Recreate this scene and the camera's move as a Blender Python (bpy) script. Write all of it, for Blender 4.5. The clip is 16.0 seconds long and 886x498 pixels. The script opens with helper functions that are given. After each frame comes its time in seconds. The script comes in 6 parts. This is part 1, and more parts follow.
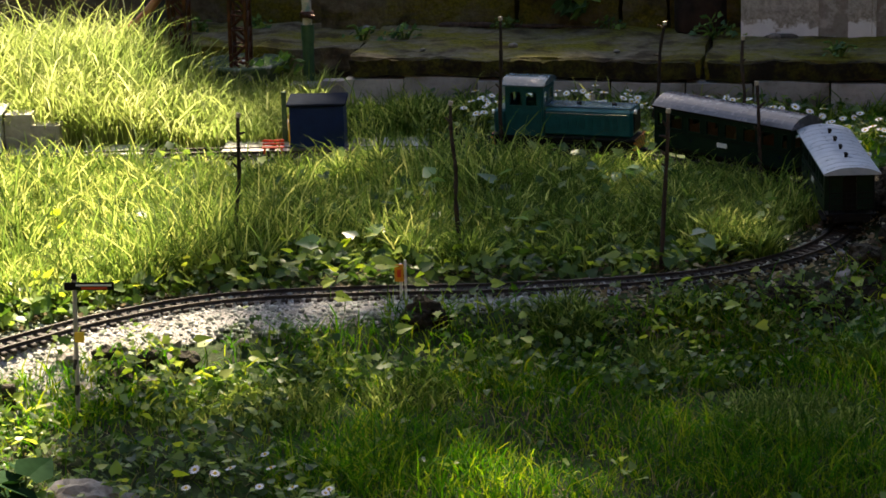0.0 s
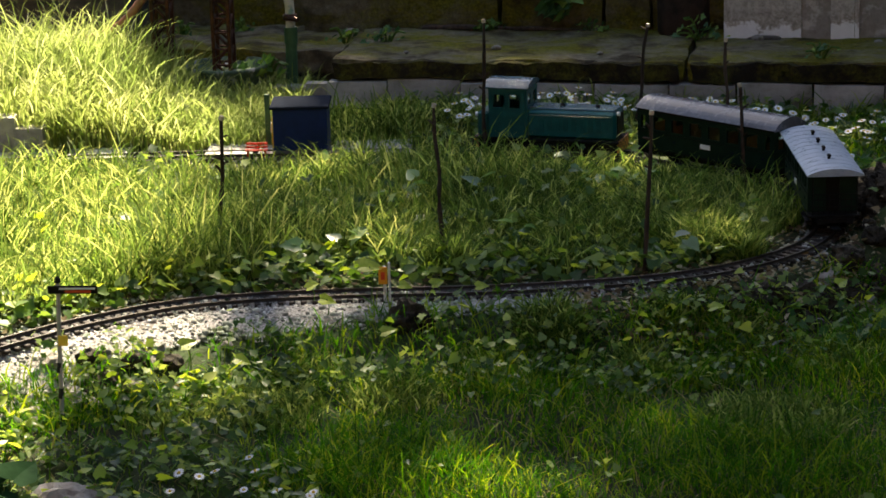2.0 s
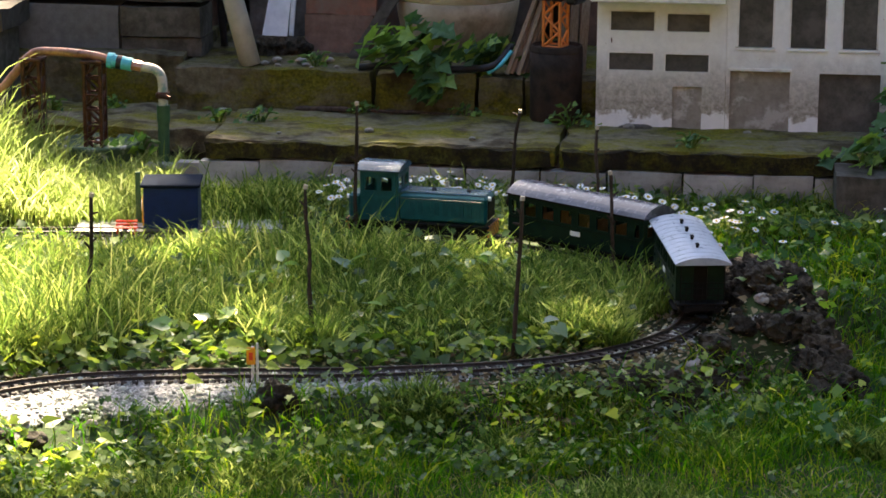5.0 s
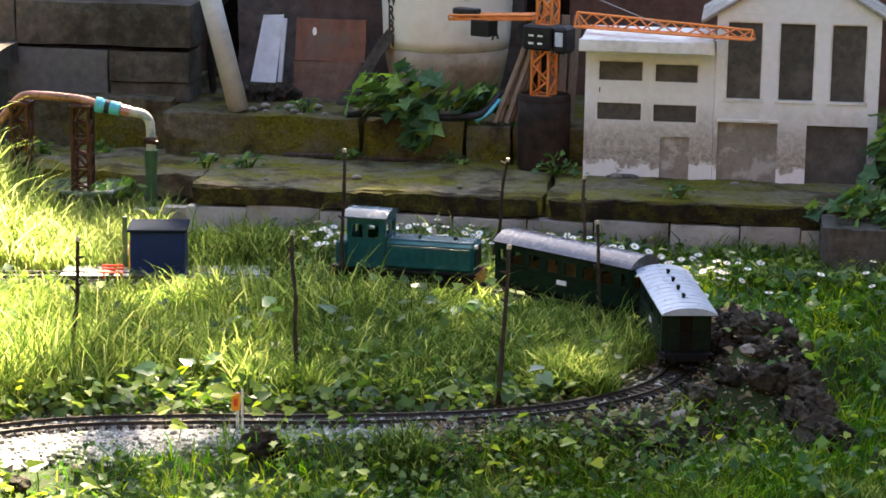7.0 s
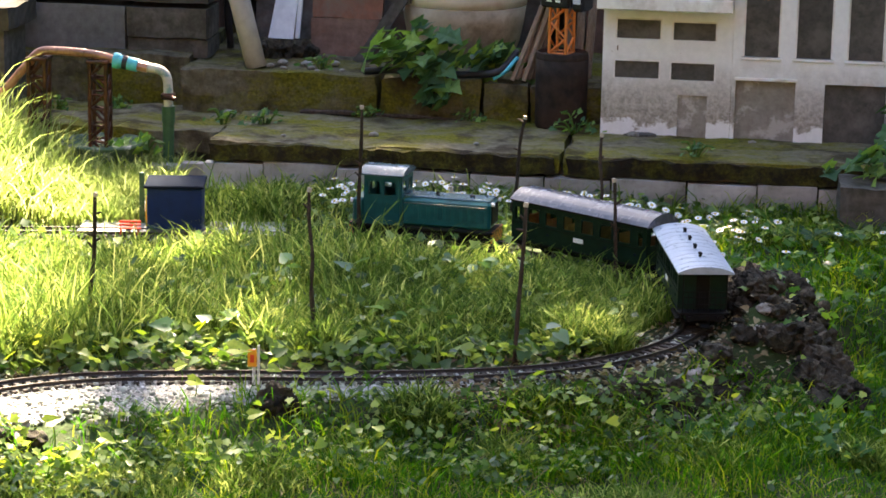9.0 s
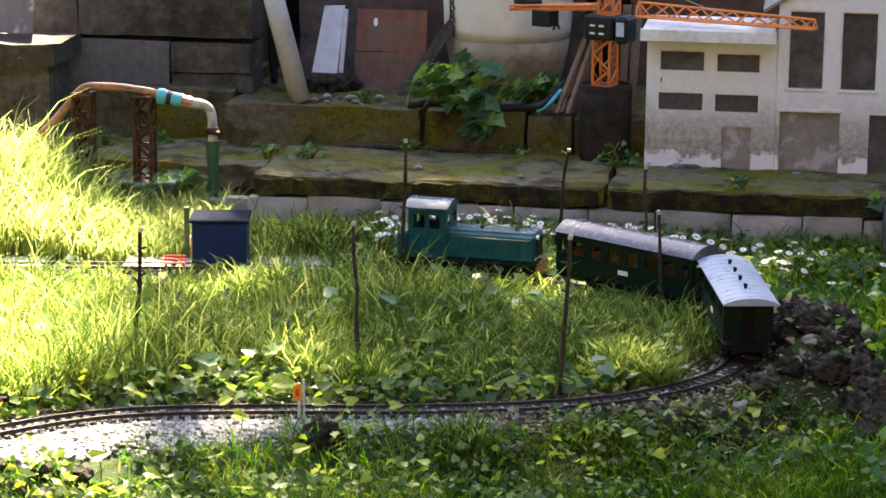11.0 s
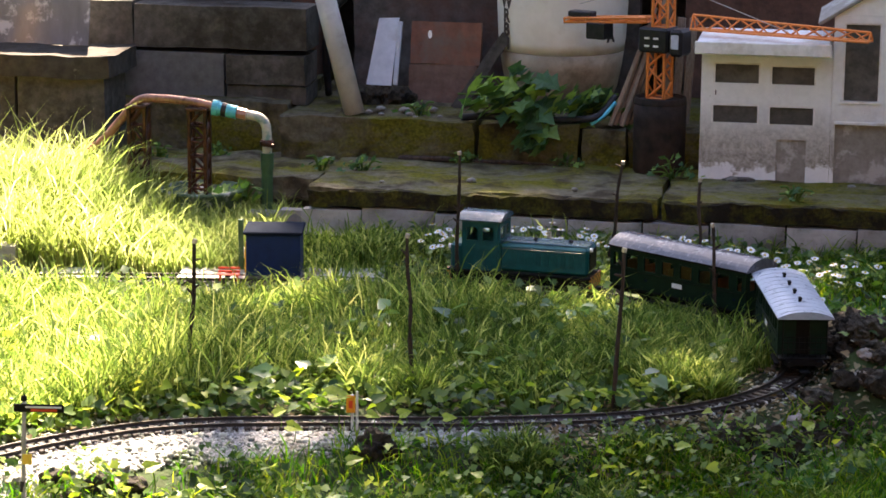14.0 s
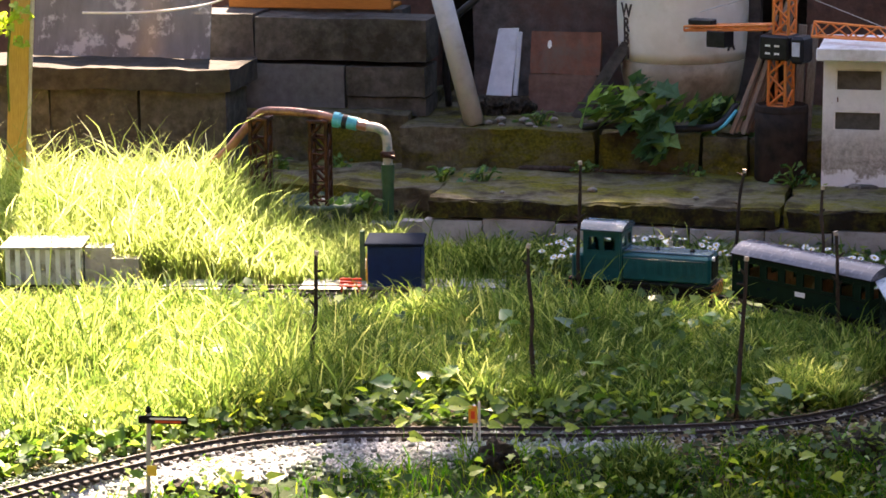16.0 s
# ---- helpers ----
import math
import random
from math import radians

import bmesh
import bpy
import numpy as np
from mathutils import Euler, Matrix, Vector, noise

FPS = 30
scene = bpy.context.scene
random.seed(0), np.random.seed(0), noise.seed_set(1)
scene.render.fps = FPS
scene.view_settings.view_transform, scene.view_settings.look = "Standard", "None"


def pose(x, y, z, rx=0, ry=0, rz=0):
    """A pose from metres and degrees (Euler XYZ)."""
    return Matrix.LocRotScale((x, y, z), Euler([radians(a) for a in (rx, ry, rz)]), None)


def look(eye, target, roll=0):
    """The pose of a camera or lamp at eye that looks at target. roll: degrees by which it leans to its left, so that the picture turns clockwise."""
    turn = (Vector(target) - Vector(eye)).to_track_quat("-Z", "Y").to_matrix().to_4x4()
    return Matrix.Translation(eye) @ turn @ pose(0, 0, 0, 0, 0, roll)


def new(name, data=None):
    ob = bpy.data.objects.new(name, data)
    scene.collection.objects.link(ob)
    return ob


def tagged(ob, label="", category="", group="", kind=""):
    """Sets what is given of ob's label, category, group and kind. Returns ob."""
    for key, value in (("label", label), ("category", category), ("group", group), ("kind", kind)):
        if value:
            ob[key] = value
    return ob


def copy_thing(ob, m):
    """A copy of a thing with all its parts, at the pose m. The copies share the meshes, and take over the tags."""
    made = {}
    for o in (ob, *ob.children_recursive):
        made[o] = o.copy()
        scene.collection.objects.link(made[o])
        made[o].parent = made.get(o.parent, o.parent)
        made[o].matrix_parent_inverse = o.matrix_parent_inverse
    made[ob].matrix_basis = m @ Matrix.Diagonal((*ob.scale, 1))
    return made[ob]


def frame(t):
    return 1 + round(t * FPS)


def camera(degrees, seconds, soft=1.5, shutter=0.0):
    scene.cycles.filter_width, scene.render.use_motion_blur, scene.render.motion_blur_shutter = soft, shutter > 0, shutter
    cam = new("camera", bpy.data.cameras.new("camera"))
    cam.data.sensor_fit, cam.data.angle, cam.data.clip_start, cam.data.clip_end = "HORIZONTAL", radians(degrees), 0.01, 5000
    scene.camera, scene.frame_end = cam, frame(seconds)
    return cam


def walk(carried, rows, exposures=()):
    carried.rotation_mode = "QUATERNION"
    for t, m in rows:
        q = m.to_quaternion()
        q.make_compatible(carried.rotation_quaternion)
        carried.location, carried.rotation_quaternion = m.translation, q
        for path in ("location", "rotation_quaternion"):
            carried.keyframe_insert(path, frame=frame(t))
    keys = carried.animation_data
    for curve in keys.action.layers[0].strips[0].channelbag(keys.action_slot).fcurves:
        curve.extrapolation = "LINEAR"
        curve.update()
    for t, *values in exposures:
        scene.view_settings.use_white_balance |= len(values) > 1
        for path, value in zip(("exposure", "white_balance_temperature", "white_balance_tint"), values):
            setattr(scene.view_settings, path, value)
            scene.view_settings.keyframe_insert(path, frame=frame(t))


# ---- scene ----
cam = camera(20.0, 16.0, soft=1.65)
EYE = Vector((0.0, 0.0, 1.45))
# seconds, pan to the right, tilt down, lean (degrees): a camera turned by hand from one spot
TURNS = [
    (0, -2.669, 15.398, -1.529), (0.5, -1.583, 15.412, -1.122), (1, -1.720, 15.594, -1.257), (1.5, -2.235, 15.272, -1.479),
    (2, -2.283, 15.353, -1.573), (2.5, -1.428, 15.020, -1.300), (3, -0.829, 15.038, -0.963), (3.5, 0.238, 14.625, -0.716),
    (3.7, 0.308, 14.245, -0.892), (6, 1.134, 13.264, 1.071), (6.5, 1.038, 12.920, 0.818), (7, 1.109, 12.412, 0.920),
    (7.5, 0.622, 12.143, 0.684), (8, 1.135, 13.016, 0.843), (8.5, 0.893, 13.453, 0.793), (8.7, 0.897, 13.447, 1.009),
    (10.8, -0.211, 12.639, 0.698), (11, -0.317, 12.648, 0.576), (11.5, -0.675, 12.799, 0.415), (12, -0.359, 13.151, 0.431),
    (12.5, 0.000, 13.433, 0.800), (13, -0.162, 13.245, 0.822), (13.5, -0.778, 13.133, 0.712), (14, -1.573, 12.377, 0.464),
    (14.5, -1.544, 12.368, 0.683), (15, -1.717, 11.791, 0.798), (15.5, -2.595, 11.625, 0.275), (16, -4.397, 12.139, -0.529),
]


def aim(pan, tilt, lean):
    p, q = radians(pan), radians(tilt)
    way = Vector((math.sin(p) * math.cos(q), math.cos(p) * math.cos(q), -math.sin(q)))
    return look(EYE, EYE + way, lean)


walk(cam, [(t, aim(p, q, r)) for t, p, q, r in TURNS],
     exposures=[(0, 2.2, 7150, 14), (2, 2.28, 7150, 13), (3.5, 2.68, 7150, 13), (6, 3.60, 7150, 16), (8.5, 3.78, 7150, 16), (11, 3.70, 7100, 19), (13, 3.45, 7050, 20), (16, 3.32, 7000, 26)])

# ---- light: sun from behind the back wall, filtered by an added, unseen tree ----
SUN = Vector((-0.06, 0.78, 0.95)).normalized()
world = bpy.data.worlds.new("sky")
scene.world = world
world.use_nodes = True
sky = world.node_tree.nodes.new("ShaderNodeTexSky")
sky.sky_type, sky.sun_disc = "NISHITA", False
sky.sun_elevation = math.asin(SUN.z)
sky.sun_rotation = math.atan2(SUN.x, SUN.y)
back = world.node_tree.nodes["Background"]
world.node_tree.links.new(sky.outputs[0], back.inputs[0])
back.inputs[1].default_value = 0.052
sun = new("sun", bpy.data.lights.new("sun", "SUN"))
sun.data.energy, sun.data.angle, sun.data.color = 5.0, radians(0.6), (1.0, 0.89, 0.70)
sun.matrix_world = look(SUN * 30, (0, 0, 0))

# ---- materials ----


def nodes_of(name):
    m = bpy.data.materials.new(name)
    m.use_nodes = True
    return m, m.node_tree.nodes, m.node_tree.links, m.node_tree.nodes["Principled BSDF"]


def noise_node(n, l, scale, detail=5.0, rough=0.6, stretch=None):
    tc, tex = n.new("ShaderNodeTexCoord"), n.new("ShaderNodeTexNoise")
    tex.inputs["Scale"].default_value, tex.inputs["Detail"].default_value = scale, detail
    tex.inputs["Roughness"].default_value = rough
    if stretch:
        mp = n.new("ShaderNodeMapping")
        mp.inputs["Scale"].default_value = stretch
        l.new(tc.outputs["Object"], mp.inputs[0])
        l.new(mp.outputs[0], tex.inputs["Vector"])
    else:
        l.new(tc.outputs["Object"], tex.inputs["Vector"])
    return tex.outputs["Fac"]


def ramp(n, l, fac, stops):
    r = n.new("ShaderNodeValToRGB")
    e = r.color_ramp.elements
    while len(e) < len(stops):
        e.new(0.5)
    for k, (p, c) in enumerate(stops):
        e[k].position, e[k].color = p, (*c, 1) if len(c) == 3 else c
    l.new(fac, r.inputs[0])
    return r.outputs[0]


def blend(n, l, fac, a, b, how="MIX"):
    m = n.new("ShaderNodeMix")
    m.data_type, m.blend_type = "RGBA", how
    for val, sock in ((fac, m.inputs["Factor"]), (a, m.inputs["A"]), (b, m.inputs["B"])):
        if hasattr(val, "links"):
            l.new(val, sock)
        else:
            sock.default_value = val if isinstance(val, float) else (*val, 1)
    return m.outputs["Result"]


def surf(name, c1, c2, scale=30.0, rough=0.8, bump=0.3, metal=0.0, stain=None, stain_scale=6.0, stain_at=(0.5, 0.65),
         stretch=None, vary=0.15, spec=0.25, depth=0.004):
    """A rough painted, cast or natural surface: fine grain between two colours, large stains, relief."""
    m, n, l, b = nodes_of(name)
    fine = noise_node(n, l, scale, 8.0, 0.65, stretch)
    col = ramp(n, l, fine, [(0.32, c1), (0.68, c2)])
    if stain:
        big = noise_node(n, l, stain_scale, 6.0, 0.7)
        mask = ramp(n, l, big, [(stain_at[0], (0, 0, 0)), (stain_at[1], (1, 1, 1))])
        col = blend(n, l, mask, col, stain)
    info = n.new("ShaderNodeObjectInfo")
    dim = n.new("ShaderNodeMapRange")
    dim.inputs["To Min"].default_value, dim.inputs["To Max"].default_value = 1 - vary, 1 + vary
    l.new(info.outputs["Random"], dim.inputs["Value"])
    comb = n.new("ShaderNodeCombineColor")
    for k in range(3):
        l.new(dim.outputs[0], comb.inputs[k])
    col = blend(n, l, 1.0, col, comb.outputs[0], "MULTIPLY")
    l.new(col, b.inputs["Base Color"])
    b.inputs["Roughness"].default_value, b.inputs["Metallic"].default_value = rough, metal
    b.inputs["Specular IOR Level"].default_value = spec
    rr = n.new("ShaderNodeMapRange")
    rr.inputs["To Min"].default_value, rr.inputs["To Max"].default_value = max(0.05, rough - 0.12), min(1, rough + 0.12)
    l.new(fine, rr.inputs["Value"])
    l.new(rr.outputs[0], b.inputs["Roughness"])
    bp = n.new("ShaderNodeBump")
    bp.inputs["Strength"].default_value, bp.inputs["Distance"].default_value = bump, depth
    l.new(fine, bp.inputs["Height"])
    l.new(bp.outputs[0], b.inputs["Normal"])
    return m


def leafy(name, dark, mid, light, through_col, share=0.45, rough=0.5, spec=0.2):
    """Thin living tissue: some light is let through; each blade has a tone of its own."""
    m, n, l, b = nodes_of(name)
    geo = n.new("ShaderNodeNewGeometry")
    col = ramp(n, l, geo.outputs["Random Per Island"], [(0.0, dark), (0.55, mid), (1.0, light)])
    big = noise_node(n, l, 3.5, 3.0)
    tone = ramp(n, l, big, [(0.35, (0.62, 0.72, 0.6)), (0.65, (1.0, 1.0, 1.0))])
    col = blend(n, l, 1.0, col, tone, "MULTIPLY")
    l.new(col, b.inputs["Base Color"])
    b.inputs["Roughness"].default_value = rough
    b.inputs["Specular IOR Level"].default_value = spec
    tr = n.new("ShaderNodeBsdfTranslucent")
    l.new(blend(n, l, 1.0, col, through_col, "MULTIPLY"), tr.inputs["Color"])
    mix = n.new("ShaderNodeMixShader")
    mix.inputs[0].default_value = share
    l.new(b.outputs[0], mix.inputs[1])
    l.new(tr.outputs[0], mix.inputs[2])
    l.new(mix.outputs[0], n["Material Output"].inputs["Surface"])
    return m


M_SOIL = surf("soil", (0.012, 0.009, 0.006), (0.048, 0.035, 0.021), 45, 0.95, 0.8, stain=(0.026, 0.050, 0.010), stain_scale=3.0, stain_at=(0.30, 0.55), depth=0.01)
M_GRASS = leafy("meadow_grass", (0.024, 0.062, 0.007), (0.098, 0.188, 0.019), (0.29, 0.39, 0.07), (2.9, 2.1, 3.6), 0.62, 0.55, 0.12)
# grass lightened so that part of the sun's brightness sits in its colour
M_SUNGRASS = leafy("sun_toned_grass", (0.12, 0.17, 0.035), (0.24, 0.30, 0.075), (0.42, 0.45, 0.18), (2.0, 1.9, 2.0), 0.60, 0.5, 0.25)
M_LAWN = leafy("lawn_grass", (0.012, 0.060, 0.004), (0.048, 0.165, 0.008), (0.24, 0.30, 0.035), (2.4, 2.1, 0.7), 0.55, 0.6, 0.1)
M_DRY = leafy("dry_grass", (0.22, 0.17, 0.07), (0.34, 0.28, 0.12), (0.45, 0.38, 0.18), (1.3, 1.2, 0.8), 0.35)
M_LEAF = leafy("ground_leaf", (0.026, 0.070, 0.014), (0.10, 0.185, 0.034), (0.36, 0.44, 0.13), (1.8, 1.7, 0.9), 0.4, 0.42, 0.35)
# paler leaf green; the sky's sheen on the tops is mixed into it
M_SHEENLEAF = leafy("sheen_leaf", (0.07, 0.15, 0.07), (0.15, 0.26, 0.11), (0.34, 0.45, 0.20), (1.6, 1.7, 0.9), 0.35, 0.35, 0.5)
M_YLEAF = leafy("yellow_leaf", (0.22, 0.34, 0.05), (0.36, 0.46, 0.06), (0.52, 0.56, 0.12), (1.7, 1.6, 0.7), 0.45, 0.4, 0.4)
M_IVY = leafy("ivy_leaf", (0.035, 0.10, 0.035), (0.07, 0.17, 0.05), (0.20, 0.33, 0.07), (1.8, 1.9, 0.7), 0.35, 0.38)
M_CROWN = leafy("tree_leaf", (0.03, 0.07, 0.015), (0.05, 0.11, 0.02), (0.08, 0.15, 0.03), (1.2, 1.3, 0.6), 0.2)
M_PETAL = surf("petal", (0.74, 0.74, 0.70), (0.88, 0.88, 0.86), 60, 0.6, 0.05)
M_YOLK = surf("flower_centre", (0.60, 0.40, 0.03), (0.75, 0.52, 0.05), 200, 0.7, 0.2)
M_STEM = surf("stem", (0.06, 0.12, 0.02), (0.10, 0.18, 0.03), 60, 0.6, 0.1)
M_GRAVEL = surf("gravel", (0.10, 0.095, 0.085), (0.55, 0.53, 0.50), 170, 0.95, 1.0, stain=(0.15, 0.135, 0.11), stain_scale=12, depth=0.006)
M_ROCK = surf("dark_rock", (0.019, 0.017, 0.013), (0.105, 0.090, 0.066), 48, 0.95, 1.0, stain=(0.014, 0.012, 0.009), stain_scale=22, stain_at=(0.48, 0.60), vary=0.3, spec=0.15, depth=0.014)
M_PALEROCK = surf("pale_rock", (0.20, 0.18, 0.155), (0.40, 0.37, 0.33), 30, 0.9, 0.9, stain=(0.10, 0.09, 0.07), stain_scale=12, depth=0.01)
M_SLEEPER = surf("sleeper_plastic", (0.020, 0.016, 0.013), (0.050, 0.040, 0.033), 80, 0.7, 0.3)
M_RAIL = surf("rail_brass", (0.025, 0.020, 0.017), (0.060, 0.050, 0.042), 60, 0.5, 0.15, 0.35)
M_EDGE = surf("edging_concrete", (0.32, 0.30, 0.28), (0.50, 0.48, 0.45), 36, 0.92, 0.5, stain=(0.17, 0.16, 0.13), stain_scale=9, vary=0.2)
M_MOSS = surf("moss", (0.020, 0.020, 0.004), (0.105, 0.092, 0.013), 110, 1.0, 1.0, stain=(0.020, 0.014, 0.008), stain_scale=12, stain_at=(0.42, 0.56), depth=0.008)
M_DARKCON = surf("old_concrete", (0.050, 0.047, 0.041), (0.125, 0.117, 0.104), 30, 0.95, 0.9, stain=(0.034, 0.030, 0.022), stain_scale=5, vary=0.18, depth=0.006)
M_CAP = surf("wall_cap", (0.034, 0.029, 0.023), (0.085, 0.074, 0.060), 30, 0.95, 0.9, stain=(0.24, 0.225, 0.20), stain_scale=8, stain_at=(0.64, 0.7))
M_GREYSLAB = surf("grey_slab", (0.105, 0.108, 0.112), (0.165, 0.168, 0.172), 40, 0.9, 0.4, stain=(0.09, 0.085, 0.075), stain_scale=4)
M_HOUSE = surf("weathered_white_paint", (0.74, 0.73, 0.70), (0.86, 0.85, 0.83), 40, 0.75, 0.3, stain=(0.50, 0.47, 0.41), stain_scale=7, stain_at=(0.47, 0.66), vary=0.03)
M_BLIND = surf("window_blank", (0.055, 0.052, 0.046), (0.10, 0.094, 0.082), 60, 0.75, 0.2, stain=(0.13, 0.12, 0.105), stain_scale=9)
M_DOOR = surf("door_blank", (0.22, 0.20, 0.17), (0.32, 0.30, 0.265), 50, 0.8, 0.25, stain=(0.45, 0.43, 0.40), stain_scale=14, stain_at=(0.52, 0.6))
M_ROOFFELT = surf("roof_felt", (0.10, 0.07, 0.05), (0.17, 0.12, 0.09), 60, 0.9, 0.5)
M_ORANGE = surf("orange_plastic", (0.68, 0.20, 0.045), (0.80, 0.27, 0.07), 80, 0.45, 0.05)
M_BLACK = surf("black_plastic", (0.010, 0.010, 0.012), (0.026, 0.026, 0.030), 60, 0.45, 0.1)
M_POT = surf("black_bin", (0.016, 0.013, 0.012), (0.042, 0.033, 0.028), 30, 0.8, 0.3, stain=(0.075, 0.042, 0.028), stain_scale=4, stain_at=(0.45, 0.75), spec=0.12)
M_BARREL = surf("cream_plastic", (0.66, 0.63, 0.55), (0.76, 0.73, 0.66), 14, 0.5, 0.1, stain=(0.55, 0.49, 0.38), stain_scale=3.0)
M_BARRELLOW = surf("dirty_cream", (0.27, 0.22, 0.15), (0.42, 0.35, 0.25), 14, 0.6, 0.2, stain=(0.18, 0.14, 0.09), stain_scale=4)
M_BLUELID = surf("blue_lid", (0.02, 0.10, 0.42), (0.03, 0.15, 0.55), 30, 0.4, 0.1)
M_INK = surf("dark_print", (0.05, 0.035, 0.03), (0.09, 0.07, 0.06), 60, 0.7, 0.1)
M_PIPE = surf("grey_pipe", (0.38, 0.36, 0.33), (0.52, 0.50, 0.46), 20, 0.55, 0.15, stain=(0.28, 0.26, 0.22), stain_scale=5)
M_ZINC = surf("pale_blue_sheet", (0.42, 0.47, 0.56), (0.55, 0.60, 0.68), 30, 0.5, 0.1, stain=(0.36, 0.38, 0.42), stain_scale=6)
M_TERRA = surf("red_brown_panel", (0.15, 0.075, 0.052), (0.27, 0.125, 0.085), 26, 0.85, 0.5, stain=(0.17, 0.13, 0.105), stain_scale=7, stain_at=(0.45, 0.6))
M_GREYRENDER = surf("grey_render", (0.060, 0.052, 0.046), (0.150, 0.132, 0.118), 22, 0.95, 0.8, stain=(0.115, 0.066, 0.050), stain_scale=3.0, stain_at=(0.48, 0.66), depth=0.008)
M_MORTAR = surf("mortar", (0.12, 0.075, 0.058), (0.21, 0.140, 0.110), 26, 0.95, 0.7, stain=(0.20, 0.10, 0.07), stain_scale=9, stain_at=(0.55, 0.68))
M_RENDER = surf("brown_render", (0.080, 0.048, 0.036), (0.185, 0.100, 0.072), 26, 0.95, 0.8, stain=(0.22, 0.115, 0.080), stain_scale=3.2, depth=0.008)
M_WOOD = surf("grey_wood", (0.15, 0.11, 0.08), (0.33, 0.27, 0.21), 40, 0.85, 0.4, stretch=(12, 12, 1.2), vary=0.25)
M_BARK = surf("stick_bark", (0.022, 0.015, 0.011), (0.075, 0.054, 0.040), 55, 0.9, 0.8, stain=(0.20, 0.16, 0.12), stain_scale=18, stain_at=(0.62, 0.7), stretch=(2, 2, 0.6), vary=0.35)
M_CUT = surf("cut_wood", (0.42, 0.34, 0.24), (0.60, 0.52, 0.40), 60, 0.8, 0.2)
M_POST = surf("ochre_post", (0.46, 0.25, 0.05), (0.62, 0.37, 0.09), 30, 0.75, 0.3, stretch=(10, 10, 1))
M_RUST = surf("rusty_metal", (0.040, 0.017, 0.010), (0.12, 0.048, 0.026), 60, 0.42, 0.6, 0.45, stain=(0.02, 0.013, 0.01), stain_scale=25)
M_HOSE = surf("copper_hose", (0.36, 0.15, 0.085), (0.55, 0.26, 0.16), 30, 0.30, 0.1, 0.2, stain=(0.22, 0.10, 0.06), stain_scale=14, spec=0.6)
M_TEAL = surf("turquoise_fitting", (0.05, 0.36, 0.44), (0.10, 0.50, 0.58), 60, 0.4, 0.1)
M_OLDWHITE = surf("old_white_fitting", (0.50, 0.46, 0.38), (0.66, 0.62, 0.54), 50, 0.5, 0.3, stain=(0.20, 0.32, 0.30), stain_scale=40)
M_GREENPIPE = surf("green_pipe", (0.03, 0.075, 0.035), (0.055, 0.12, 0.055), 30, 0.55, 0.2)
M_TUB = surf("green_tub", (0.05, 0.09, 0.05), (0.10, 0.15, 0.09), 30, 0.6, 0.3, stain=(0.40, 0.42, 0.40), stain_scale=20, stain_at=(0.55, 0.65))
M_BLUE = surf("blue_box_paint", (0.003, 0.018, 0.078), (0.005, 0.027, 0.115), 40, 0.55, 0.15, stain=(0.005, 0.020, 0.066), stain_scale=10)
M_BOXLID = surf("box_lid", (0.008, 0.012, 0.021), (0.015, 0.021, 0.034), 30, 0.9, 0.2, spec=0.06)
M_SLAB = surf("white_slab", (0.40, 0.39, 0.36), (0.60, 0.59, 0.56), 50, 0.85, 0.4, stain=(0.17, 0.16, 0.12), stain_scale=16, stain_at=(0.48, 0.6))
M_RED = surf("red_paint", (0.55, 0.05, 0.02), (0.72, 0.09, 0.03), 50, 0.5, 0.1)
M_YELLOW = surf("yellow_paint", (0.72, 0.48, 0.05), (0.82, 0.58, 0.09), 50, 0.55, 0.1)
M_WHITE = surf("white_paint", (0.72, 0.72, 0.70), (0.84, 0.84, 0.82), 50, 0.6, 0.1)
M_LOCO = surf("loco_green", (0.002, 0.060, 0.066), (0.004, 0.100, 0.108), 40, 0.33, 0.08, stain=(0.004, 0.062, 0.062), spec=0.4, stain_scale=12)
M_COACH = surf("coach_green", (0.003, 0.012, 0.008), (0.006, 0.024, 0.014), 40, 0.42, 0.08, spec=0.15)
M_GREYROOF = surf("grey_roof", (0.075, 0.078, 0.092), (0.125, 0.128, 0.148), 40, 0.26, 0.1, spec=0.45)
M_SILVER = surf("pale_roof", (0.27, 0.32, 0.38), (0.39, 0.44, 0.51), 40, 0.30, 0.1, spec=0.4)
M_LOCOROOF = surf("loco_roof", (0.030, 0.075, 0.100), (0.055, 0.115, 0.150), 40, 0.25, 0.05, spec=0.6)
M_UNDER = surf("underframe_black", (0.004, 0.004, 0.004), (0.012, 0.011, 0.010), 60, 0.65, 0.2, spec=0.12)
M_INSIDE = surf("coach_seat_brown", (0.16, 0.075, 0.025), (0.27, 0.13, 0.05), 60, 0.6, 0.1)
M_STEEL = surf("wheel_steel", (0.10, 0.09, 0.08), (0.20, 0.19, 0.18), 60, 0.4, 0.1, 0.8)


def glass_material(name, tint):
    m, n, l, b = nodes_of(name)
    b.inputs["Base Color"].default_value = (*tint, 1)
    b.inputs["Roughness"].default_value, b.inputs["Transmission Weight"].default_value, b.inputs["IOR"].default_value = 0.05, 1.0, 1.2
    return m


M_GLASS = glass_material("window_glass", (0.92, 0.95, 0.93))
M_SHEET = surf("streaky_glass", (0.16, 0.16, 0.17), (0.30, 0.30, 0.32), 9, 0.12, 0.05, stain=(0.55, 0.56, 0.60), stain_scale=11, stain_at=(0.53, 0.60), stretch=(1, 1, 0.35))


